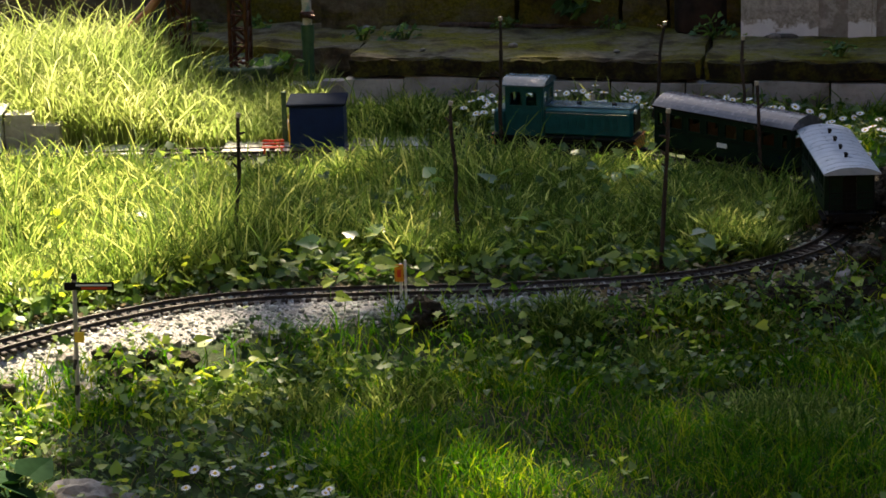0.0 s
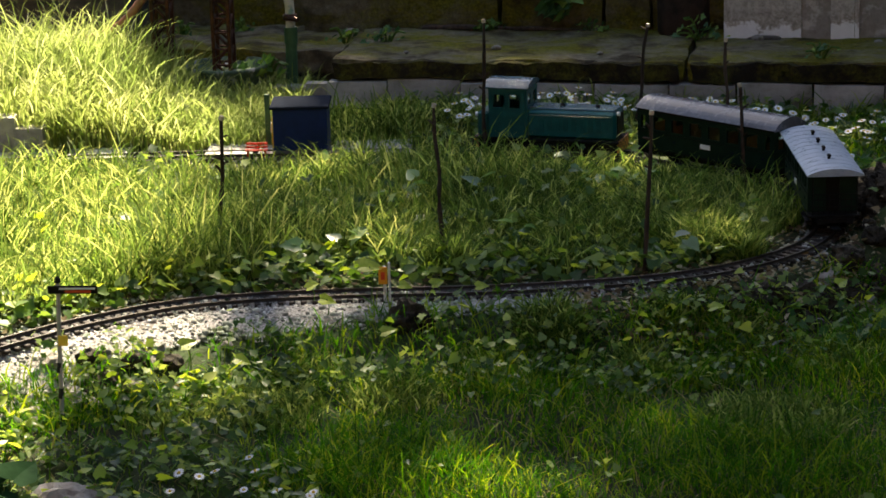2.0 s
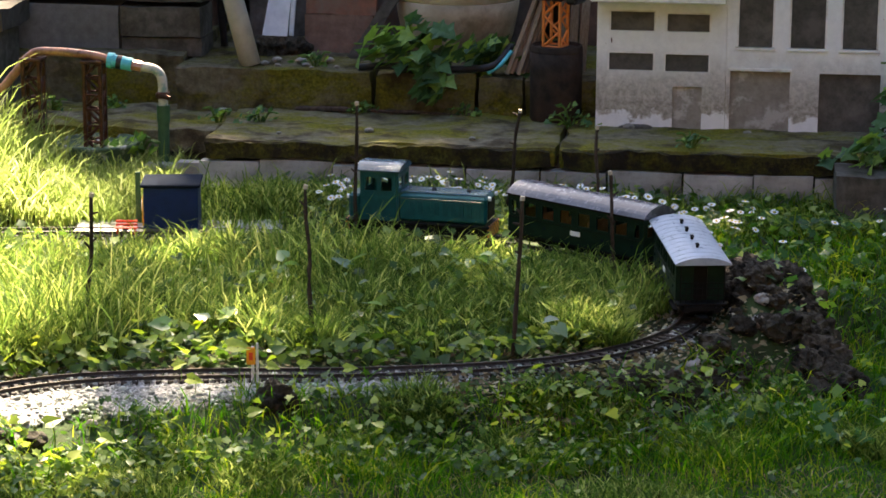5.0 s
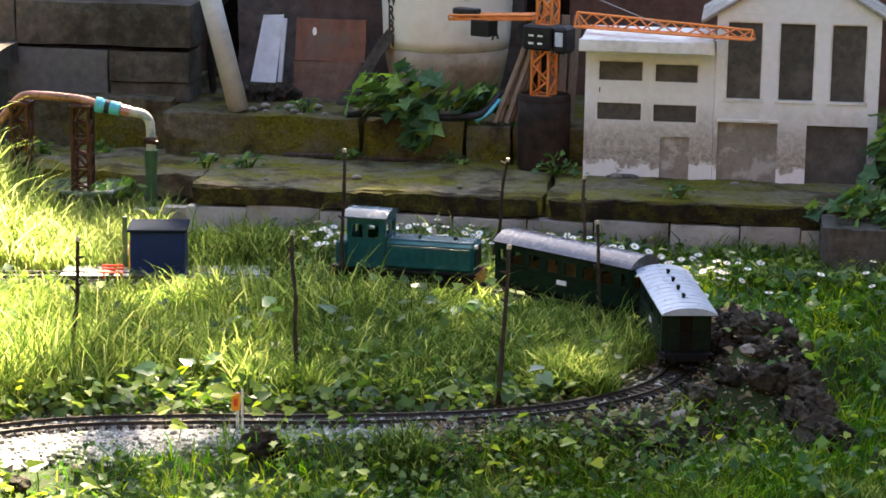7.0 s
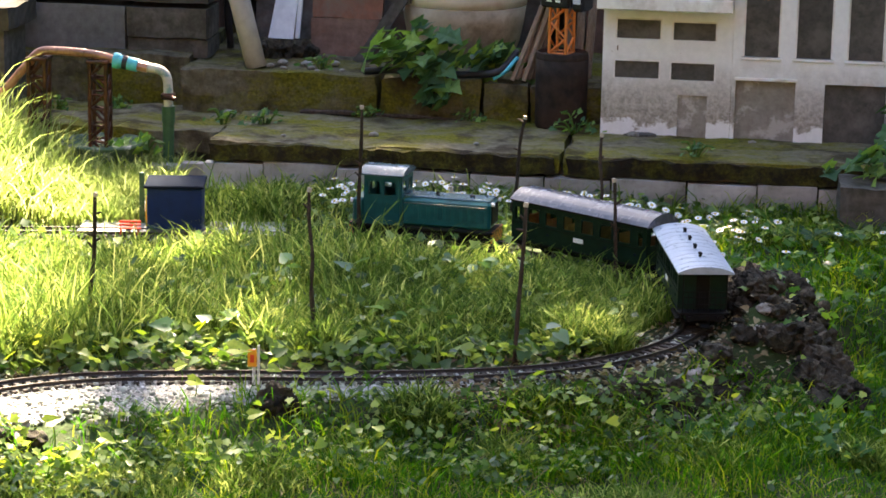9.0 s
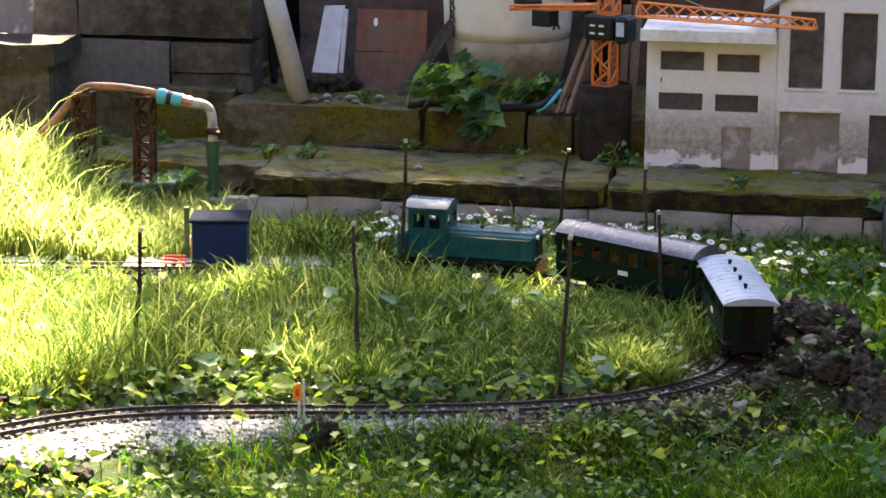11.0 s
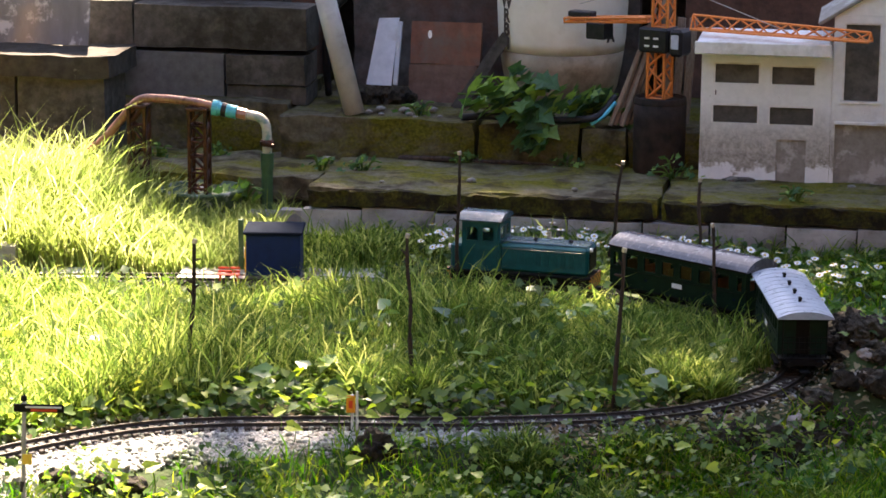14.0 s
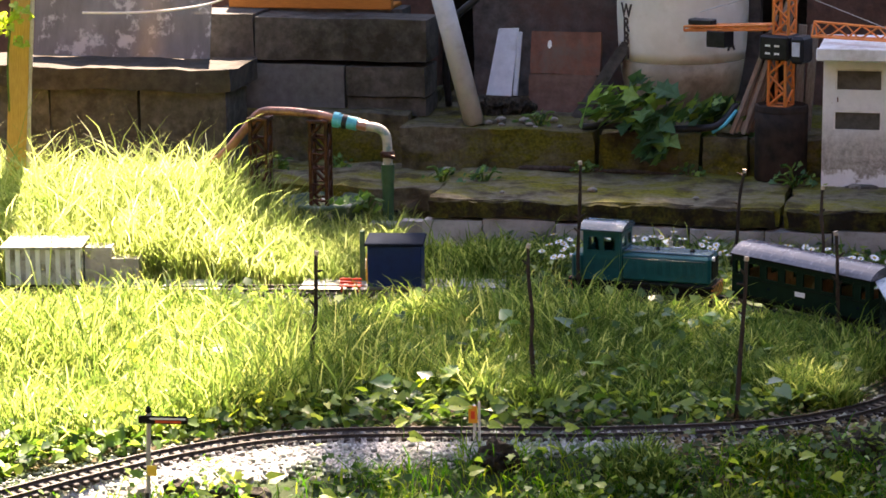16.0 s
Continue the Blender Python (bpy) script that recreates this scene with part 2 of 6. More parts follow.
def chevrons():
    m, n, l, b = nodes_of("warning_stripes")
    tc, sep = n.new("ShaderNodeTexCoord"), n.new("ShaderNodeSeparateXYZ")
    l.new(tc.outputs["Object"], sep.inputs[0])

    def op(kind, a, c):
        k = n.new("ShaderNodeMath")
        k.operation = kind
        for v, s in ((a, k.inputs[0]), (c, k.inputs[1])):
            if hasattr(v, "links"):
                l.new(v, s)
            else:
                s.default_value = v
        return k.outputs[0]
    s = op("ADD", op("ABSOLUTE", sep.outputs["Y"], 0.0), sep.outputs["Z"])
    f = op("FRACT", op("DIVIDE", s, 0.019), 0.0)
    col = blend(n, l, op("GREATER_THAN", f, 0.5), (0.70, 0.20, 0.02), (0.015, 0.013, 0.012))
    l.new(col, b.inputs["Base Color"])
    b.inputs["Roughness"].default_value = 0.5
    return m


M_CHEVRON = chevrons()

# ---- builders ----


def mesh_of(name, bm, *mats, smooth=False):
    me = bpy.data.meshes.new(name)
    bm.to_mesh(me)
    bm.free()
    for m in mats:
        me.materials.append(m)
    if smooth:
        me.polygons.foreach_set("use_smooth", [True] * len(me.polygons))
    return me


def part(name, bm, material, parent=None, label="", at=None, smooth=False):
    ob = new(name, mesh_of(name, bm, material, smooth=smooth))
    ob.parent = parent
    if at is not None:
        ob.matrix_basis = at
    return tagged(ob, label)


def thing(name, m, label, category, group="", kind=""):
    ob = new(name)
    ob.empty_display_size = 0.05
    ob.matrix_basis = m
    return tagged(ob, label, category, group, kind)


def bx(bm, x0, x1, y0, y1, z0, z1, bevel=0.0, m=None):
    """A block between two corners, its edges eased."""
    made = bmesh.ops.create_cube(bm, size=1)["verts"]
    for v in made:
        v.co = Vector((x0 + (v.co.x + 0.5) * (x1 - x0), y0 + (v.co.y + 0.5) * (y1 - y0), z0 + (v.co.z + 0.5) * (z1 - z0)))
    if bevel:
        edges = list({e for v in made for e in v.link_edges})
        made = list({v for f in bmesh.ops.bevel(bm, geom=edges, offset=bevel, segments=1, affect="EDGES")["faces"] for v in f.verts} |
                    {v for v in made if v.is_valid})
    if m is not None:
        bmesh.ops.transform(bm, matrix=m, verts=[v for v in made if v.is_valid])
    return bm


def box(x0, x1, y0, y1, z0, z1, bevel=0.0):
    return bx(bmesh.new(), x0, x1, y0, y1, z0, z1, bevel)


def cyl(bm, r1, r2, z0, z1, sides=16, m=None):
    made = bmesh.ops.create_cone(bm, cap_ends=True, segments=sides, radius1=r1, radius2=r2, depth=z1 - z0)["verts"]
    for v in made:
        v.co.z += (z0 + z1) / 2
    if m is not None:
        bmesh.ops.transform(bm, matrix=m, verts=made)
    return bm


def lathe(profile, sides=24):
    """A turned body from (radius, height) pairs."""
    bm = bmesh.new()
    rings = [[bm.verts.new((r * math.cos(math.tau * k / sides), r * math.sin(math.tau * k / sides), z)) for k in range(sides)] for r, z in profile]
    for a, b in zip(rings, rings[1:]):
        for k in range(sides):
            bm.faces.new((a[k], a[(k + 1) % sides], b[(k + 1) % sides], b[k]))
    bm.faces.new(rings[0][::-1])
    bm.faces.new(rings[-1])
    return bm


def bar(bm, a, b, r, sides=6, r2=None):
    a, b = Vector(a), Vector(b)
    d = b - a
    m = Matrix.Translation(a) @ d.to_track_quat("Z", "Y").to_matrix().to_4x4()
    return cyl(bm, r, r if r2 is None else r2, 0, d.length, sides, m)


def spline(points, per=8):
    """A smooth line through points."""
    p = [Vector(q) for q in points]
    p = [p[0] * 2 - p[1]] + p + [p[-1] * 2 - p[-2]]
    out = []
    for a, b, c, d in zip(p, p[1:], p[2:], p[3:]):
        for k in range(per):
            t = k / per
            out.append(0.5 * (2 * b + (c - a) * t + (2 * a - 5 * b + 4 * c - d) * t * t + (3 * b - a - 3 * c + d) * t ** 3))
    return out + [p[-2]]


def tube(points, radius, sides=8, wobble=0.0, seed=1):
    """A swept round body; radius is a number or a function of the share of the way."""
    rnd = random.Random(seed)
    bm = bmesh.new()
    rings = []
    n = len(points)
    for k, p in enumerate(points):
        d = (points[min(k + 1, n - 1)] - points[max(k - 1, 0)]).normalized()
        q = d.to_track_quat("Z", "Y")
        r = radius(k / (n - 1)) if callable(radius) else radius
        r *= 1 + wobble * (rnd.random() - 0.5)
        rings.append([bm.verts.new(p + q @ Vector((r * math.cos(math.tau * j / sides), r * math.sin(math.tau * j / sides), 0))) for j in range(sides)])
    for a, b in zip(rings, rings[1:]):
        for j in range(sides):
            bm.faces.new((a[j], a[(j + 1) % sides], b[(j + 1) % sides], b[j]))
    bm.faces.new(rings[0][::-1])
    bm.faces.new(rings[-1])
    return bm


def pierced(width, height, thick, holes, top=None):
    """An upright panel in x and z, from y = 0 to thick, with real openings (x0, x1, z0, z1)."""
    xs = sorted({0.0, width, *[h[0] for h in holes], *[h[1] for h in holes]})
    zs = sorted({0.0, height, *[h[2] for h in holes], *[h[3] for h in holes]})
    bm = bmesh.new()
    vs = {}

    def v(x, z):
        if (x, z) not in vs:
            vs[x, z] = bm.verts.new((x, 0, z))
        return vs[x, z]
    for x0, x1 in zip(xs, xs[1:]):
        for z0, z1 in zip(zs, zs[1:]):
            cx, cz = (x0 + x1) / 2, (z0 + z1) / 2
            if not any(h[0] < cx < h[1] and h[2] < cz < h[3] for h in holes):
                bm.faces.new((v(x0, z0), v(x1, z0), v(x1, z1), v(x0, z1)))
    made = bmesh.ops.extrude_face_region(bm, geom=list(bm.faces))["geom"]
    bmesh.ops.translate(bm, verts=[g for g in made if isinstance(g, bmesh.types.BMVert)], vec=(0, thick, 0))
    bmesh.ops.recalc_face_normals(bm, faces=list(bm.faces))
    return bm


def stone_bm(rx, ry, rz, seed, cuts=2, rough=0.25):
    bm = bmesh.new()
    bmesh.ops.create_icosphere(bm, subdivisions=cuts, radius=1)
    off = Vector((seed * 7.3, seed * 3.1, seed * 1.7))
    for v in bm.verts:
        k = 1 + rough * noise.noise(v.co * 1.6 + off) * 1.6 + rough * 0.5 * noise.noise(v.co * 4.5 + off)
        v.co = Vector((v.co.x * rx * k, v.co.y * ry * k, v.co.z * rz * k))
    return bm


def clinker_bm(rx, ry, rz, seed, cuts=3):
    """A jagged, pitted lump of clinker."""
    bm = bmesh.new()
    bmesh.ops.create_icosphere(bm, subdivisions=cuts, radius=1)
    off = Vector((seed * 5.3, seed * 2.1, seed * 3.7))
    for v in bm.verts:
        a, b, c = (noise.noise(v.co * f + off) for f in (1.5, 3.6, 8.5))
        k = 1 + 0.50 * a - 0.45 * abs(b) + 0.16 * c
        v.co = Vector((v.co.x * rx * k, v.co.y * ry * k, v.co.z * rz * k))
    return bm


def fast_mesh(name, verts, loops, starts, counts, material):
    me = bpy.data.meshes.new(name)
    me.vertices.add(len(verts))
    me.vertices.foreach_set("co", np.asarray(verts, dtype=np.float32).ravel())
    me.loops.add(len(loops))
    me.loops.foreach_set("vertex_index", np.asarray(loops, dtype=np.int32))
    me.polygons.add(len(starts))
    me.polygons.foreach_set("loop_start", np.asarray(starts, dtype=np.int32))
    me.polygons.foreach_set("loop_total", np.asarray(counts, dtype=np.int32))
    me.materials.append(material)
    me.update(calc_edges=True)
    return me


def many(name, tv, tf, places, material):
    """One mesh of many copies of a template; places: (n, 3, 4) turn-and-scale with the place in the last column."""
    tv = np.asarray(tv, dtype=float)
    n, k = len(places), len(tv)
    verts = np.einsum("nij,kj->nki", places[:, :, :3], tv) + places[:, None, :, 3]
    flat = np.concatenate([np.asarray(f) for f in tf])
    sizes = np.array([len(f) for f in tf])
    loops = (flat[None, :] + (np.arange(n) * k)[:, None]).ravel()
    counts = np.tile(sizes, n)
    starts = np.concatenate([[0], np.cumsum(counts)[:-1]])
    return fast_mesh(name, verts.reshape(-1, 3), loops, starts, counts, material)


def turns(rng, n, tilt, size, xyz):
    """Random turns about z after a random tilt up to that many degrees, at the given sizes and places."""
    yaw, tip, way = rng.uniform(0, math.tau, n), np.radians(tilt) * np.sqrt(rng.uniform(0, 1, n)), rng.uniform(0, math.tau, n)
    ax = np.stack([np.cos(way), np.sin(way), np.zeros(n)], 1)
    c, s = np.cos(tip), np.sin(tip)
    K = np.zeros((n, 3, 3))
    K[:, 0, 2], K[:, 1, 2], K[:, 2, 0], K[:, 2, 1] = ax[:, 1], -ax[:, 0], -ax[:, 1], ax[:, 0]
    R = np.eye(3) + s[:, None, None] * K + (1 - c)[:, None, None] * (K @ K)
    Z = np.zeros((n, 3, 3))
    Z[:, 0, 0], Z[:, 0, 1], Z[:, 1, 0], Z[:, 1, 1], Z[:, 2, 2] = np.cos(yaw), -np.sin(yaw), np.sin(yaw), np.cos(yaw), 1
    out = np.zeros((n, 3, 4))
    out[:, :, :3] = (R @ Z) * np.asarray(size).reshape(-1, 1, 1)
    out[:, :, 3] = xyz
    return out

# ---- ground and railway ----
LINE = spline([(-2.3, 3.6, 0), (-1.62, 4.02, 0), (-1.05, 4.64, 0), (-0.88, 4.80, 0), (-0.70, 4.905, 0), (-0.44, 4.948, 0), (-0.10, 4.960, 0), (0.22, 5.012, 0),
               (0.42, 5.105, 0), (0.57, 5.255, 0), (0.645, 5.44, 0), (0.640, 5.63, 0), (0.555, 5.80, 0), (0.42, 5.95, 0), (0.24, 6.08, 0),
               (0.0, 6.165, 0), (-0.30, 6.215, 0), (-0.65, 6.235, 0), (-1.0, 6.23, 0), (-1.5, 6.18, 0), (-2.4, 6.10, 0)], 12)


def smooth(a, b, x):
    t = np.clip((np.asarray(x, dtype=float) - a) / (b - a), 0, 1)
    return t * t * (3 - 2 * t)


LINE_XY = np.array([(p.x, p.y) for p in LINE])


def off_line(x, y):
    """Distance from the centre of the track, for arrays."""
    x, y = np.atleast_1d(x), np.atleast_1d(y)
    best = np.full(x.shape, 9.0)
    for a, b in LINE_XY:
        best = np.minimum(best, np.hypot(x - a, y - b))
    return best


def lumps(x, y):
    return 0.012 * np.sin(3.1 * x + 1.3 * y) * np.sin(2.3 * y - 1.1 * x) + 0.006 * np.sin(9.0 * x + 4 * y) * np.sin(8.0 * y - 5 * x)


def height(x, y):
    """The garden's soil: a railway bank, a lawn lower in front, a border rising to the back."""
    x, y = np.atleast_1d(np.asarray(x, dtype=float)), np.atleast_1d(np.asarray(y, dtype=float))
    near = off_line(x, y)
    front = np.where(x < -0.5, 4.945 - (np.clip(-0.5 - x, 0, 2)) ** 1.6 * 0.62, 4.945)
    front = np.where(x > 0.2, 4.99 + np.clip(x - 0.2, 0, 0.8) ** 2 * 1.3, front)
    z = -0.075 * smooth(0.06, 0.34, front - y)
    z = z - 0.05 * smooth(0.75, 1.05, x) * (1 - smooth(5.6, 6.3, y))
    z = z + 0.02 * smooth(6.3, 6.6, y)
    z = z + 0.05 * smooth(-0.8, -1.3, x) * smooth(6.35, 6.8, y)
    z = z + 0.075 * np.exp(-((x - 0.79) / 0.13) ** 2 - ((y - 5.43) / 0.24) ** 2) * smooth(0.05, 0.13, near)
    rough = smooth(0.05, 0.2, near)
    return z - 0.016 + rough * lumps(x, y)


def build_ground():
    xs = np.concatenate([[-300, -90, -30, -10, -5, -3.2], np.arange(-2.4, 2.01, 0.03), [2.6, 4, 8, 25, 90, 300]])
    ys = np.concatenate([[-300, -90, -25, -6, 0, 2, 2.8], np.arange(3.2, 7.6, 0.03), [8.2, 9, 12, 25, 90, 300]])
    gx, gy = np.meshgrid(xs, ys)
    gz = height(gx.ravel(), gy.ravel())
    verts = np.stack([gx.ravel(), gy.ravel(), gz], 1)
    nx, ny = len(xs), len(ys)
    i = (np.arange(ny - 1)[:, None] * nx + np.arange(nx - 1)[None, :]).ravel()
    quads = np.stack([i, i + 1, i + nx + 1, i + nx], 1)
    me = fast_mesh("ground", verts, quads.ravel(), np.arange(len(i)) * 4, np.full(len(i), 4), M_SOIL)
    me.polygons.foreach_set("use_smooth", [True] * len(me.polygons))
    return tagged(new("ground", me), "dark garden soil under grass and creepers", "ground", kind="structure")


ground = build_ground()


def along():
    """Points and directions every 24 mm along the track."""
    out, left = [], 0.0
    for a, b in zip(LINE, LINE[1:]):
        d = (b - a).length
        while left < d:
            out.append((a.lerp(b, left / d), (b - a).normalized()))
            left += 0.024
        left -= d
    return out


STEPS = along()


def build_track():
    track = thing("model_railway_track", pose(0, 0, 0), "model railway track with weathered rails and black sleepers on gravel", "railway track")
    for side in (-1, 1):
        bm = bmesh.new()
        rings = []
        for p, d in STEPS:
            s = Vector((-d.y, d.x, 0)) * side
            ring = []
            for o, z in ((-0.0035, 0.0), (0.0035, 0.0), (0.0012, 0.002), (0.0020, 0.0075), (-0.0020, 0.0075), (-0.0012, 0.002)):
                ring.append(bm.verts.new(p + s * (0.0235 + o) + Vector((0, 0, -0.005 + z))))
            rings.append(ring)
        for a, b in zip(rings, rings[1:]):
            for k in range(6):
                bm.faces.new((a[k], a[(k + 1) % 6], b[(k + 1) % 6], b[k]))
        bmesh.ops.recalc_face_normals(bm, faces=list(bm.faces))
        part("rail", bm, M_RAIL, track)
    sleeper = mesh_of("sleeper", box(-0.0062, 0.0062, -0.038, 0.038, -0.007, 0.0012, 0.0015), M_SLEEPER)
    for p, d in STEPS[18:306]:
        ob = new("sleeper", sleeper)
        ob.parent = track
        ob.matrix_basis = pose(p.x, p.y, -0.006, 0, 0, math.degrees(math.atan2(d.y, d.x)))
    return track


build_track()


def build_ballast():
    """A bed of loose gravel under the track, wide and pale on the side of the lawn."""
    rng = np.random.default_rng(5)
    spots = []
    for p, d in STEPS:
        n = (100 if p.x < 0.12 and p.y < 5.4 else 30) if p.x > -1.6 else 12
        t = rng.normal(0, 0.03, n)
        if p.y < 5.05 and p.x < 0.05:
            t = np.where(rng.uniform(0, 1, n) < 0.62, -rng.uniform(0.01, 0.175 if p.x < -0.35 else 0.12, n), t)
        if p.x < -0.62 and p.y < 5.1:
            t = np.where(rng.uniform(0, 1, n) < 0.3, rng.uniform(0.0, 0.13, n), t)
        a = rng.uniform(-0.012, 0.012, n)
        spots.append(np.stack([p.x - d.y * t + d.x * a, p.y + d.x * t + d.y * a], 1))
    xy = np.concatenate(spots)
    xy = xy[~((xy[:, 1] > 5.9) & (rng.uniform(0, 1, len(xy)) < 0.35))]
    n = len(xy)
    bm = stone_bm(1, 0.8, 0.6, 3, 1, 0.3)
    tv = [tuple(v.co) for v in bm.verts]
    tf = [[v.index for v in f.verts] for f in bm.faces]
    bm.free()
    size = rng.gamma(3.0, 0.0008, n) + 0.0015
    near = off_line(xy[:, 0], xy[:, 1])
    z = height(xy[:, 0], xy[:, 1]) + size * 0.3 + np.where(near < 0.04, 0.004, 0.002)
    me = many("gravel", tv, tf, turns(rng, n, 40, size, np.stack([xy[:, 0], xy[:, 1], z], 1)), M_GRAVEL_MIX)
    tagged(new("gravel", me), "loose pale grey gravel bed along the model railway", "gravel", kind="stuff")


def build_bed():
    """The packed bed of fine gravel below the loose stones."""
    offs = np.array([-0.175, -0.145, -0.115, -0.08, -0.04, 0.0, 0.03, 0.05])
    pts = []
    for k, (p, d) in enumerate(STEPS):
        wide = 1.0 if (p.y < 5.05 and p.x < -0.3) else 0.55 if (p.y < 5.05 and p.x < 0.1) else 0.32
        wide = 0.02 if p.x > 0.12 or p.y > 5.4 else wide
        wide *= 1 + 0.25 * math.sin(k * 0.7) * math.sin(k * 0.23)
        o = np.where(offs < 0, offs * wide, offs * (0.1 if wide < 0.1 else 1.0))
        pts.append(np.stack([p.x - d.y * o, p.y + d.x * o], 1))
    pts = np.array(pts)
    n, m = pts.shape[:2]
    xy = pts.reshape(-1, 2)
    z = height(xy[:, 0], xy[:, 1]) + np.tile([-0.004, 0.003, 0.004, 0.004, 0.004, 0.004, 0.003, -0.004], n)
    i = (np.arange(n - 1)[:, None] * m + np.arange(m - 1)[None, :]).ravel()
    quads = np.stack([i, i + m, i + m + 1, i + 1], 1)
    me = fast_mesh("gravel_bed", np.column_stack([xy, z]), quads[:, ::-1].ravel(), np.arange(len(i)) * 4, np.full(len(i), 4), M_GRAVEL)
    tagged(new("gravel_bed", me), "packed pale gravel bed under the model railway", "gravel", kind="structure")


build_bed()
M_GRAVEL_MIX = leafy("gravel_mix", (0.16, 0.155, 0.145), (0.42, 0.41, 0.39), (0.70, 0.69, 0.66), (0.0, 0.0, 0.0), 0.0, 0.9)
build_ballast()

# ---- terrace behind the garden: everything here lies along one slanting wall line ----
WALL = pose(-0.14, 6.713, 0, 0, 0, -8.056)


def on_wall(s, d, z=0.0, turn=0.0):
    return WALL @ pose(s, d, z, 0, 0, turn)


def weathered(x0, x1, y0, y1, z0, z1, step, rough, seed):
    """A worn cast block: a fine box whose faces are uneven."""
    bm = bmesh.new()
    nx, ny, nz = (max(1, round((b - a) / step)) for a, b in ((x0, x1), (y0, y1), (z0, z1)))
    vs = {}

    def v(i, j, k):
        if (i, j, k) not in vs:
            co = Vector((x0 + (x1 - x0) * i / nx, y0 + (y1 - y0) * j / ny, z0 + (z1 - z0) * k / nz))
            q = co * 9 + Vector((seed, seed * 2.3, 0))
            co += Vector((noise.noise(q), noise.noise(q + Vector((9, 0, 0))), noise.noise(q + Vector((0, 9, 0))))) * rough
            q *= 4
            co += Vector((noise.noise(q), noise.noise(q + Vector((9, 0, 0))), noise.noise(q + Vector((0, 9, 0))))) * rough * 0.4
            vs[i, j, k] = bm.verts.new(co)
        return vs[i, j, k]
    for i in range(nx):
        for j in range(ny):
            for k in (0, nz):
                bm.faces.new((v(i, j, k), v(i + 1, j, k), v(i + 1, j + 1, k), v(i, j + 1, k)))
    for i in range(nx):
        for k in range(nz):
            for j in (0, ny):
                bm.faces.new((v(i, j, k), v(i + 1, j, k), v(i + 1, j, k + 1), v(i, j, k + 1)))
    for j in range(ny):
        for k in range(nz):
            for i in (0, nx):
                bm.faces.new((v(i, j, k), v(i, j + 1, k), v(i, j + 1, k + 1), v(i, j, k + 1)))
    bmesh.ops.recalc_face_normals(bm, faces=list(bm.faces))
    return bm


def mossy_material(name, k):
    """Old concrete with moss on the parts that lie flat and along the lip."""
    m, n, l, b = nodes_of(name)
    fine = noise_node(n, l, 40, 8, 0.7)
    col = ramp(n, l, fine, [(0.3, (0.084, 0.072, 0.048)), (0.7, (0.20, 0.175, 0.125))])
    blotch = noise_node(n, l, 5.5, 7, 0.72, (0.7, 1.3, 1.3))
    moss = ramp(n, l, noise_node(n, l, 120, 4), [(0.3, (0.060, 0.062, 0.007)), (0.7, (0.185, 0.165, 0.020))])
    col = blend(n, l, ramp(n, l, blotch, [(0.42, (0, 0, 0)), (0.58, (1, 1, 1))]), col, moss)
    dark = noise_node(n, l, 9, 5, 0.6)
    col = blend(n, l, ramp(n, l, dark, [(0.50, (0, 0, 0)), (0.64, (0.85, 0.85, 0.85))]), col, (0.036, 0.026, 0.016))
    col = blend(n, l, 1.0, col, (k, k, k * 0.95), "MULTIPLY")
    l.new(col, b.inputs["Base Color"])
    b.inputs["Roughness"].default_value = 0.95
    b.inputs["Specular IOR Level"].default_value = 0.15
    bp = n.new("ShaderNodeBump")
    bp.inputs["Strength"].default_value, bp.inputs["Distance"].default_value = 1.0, 0.014
    l.new(fine, bp.inputs["Height"])
    l.new(bp.outputs[0], b.inputs["Normal"])
    return m


M_LEDGE = mossy_material("ledge_concrete", 1.4)
M_STEP = mossy_material("step_concrete", 0.95)


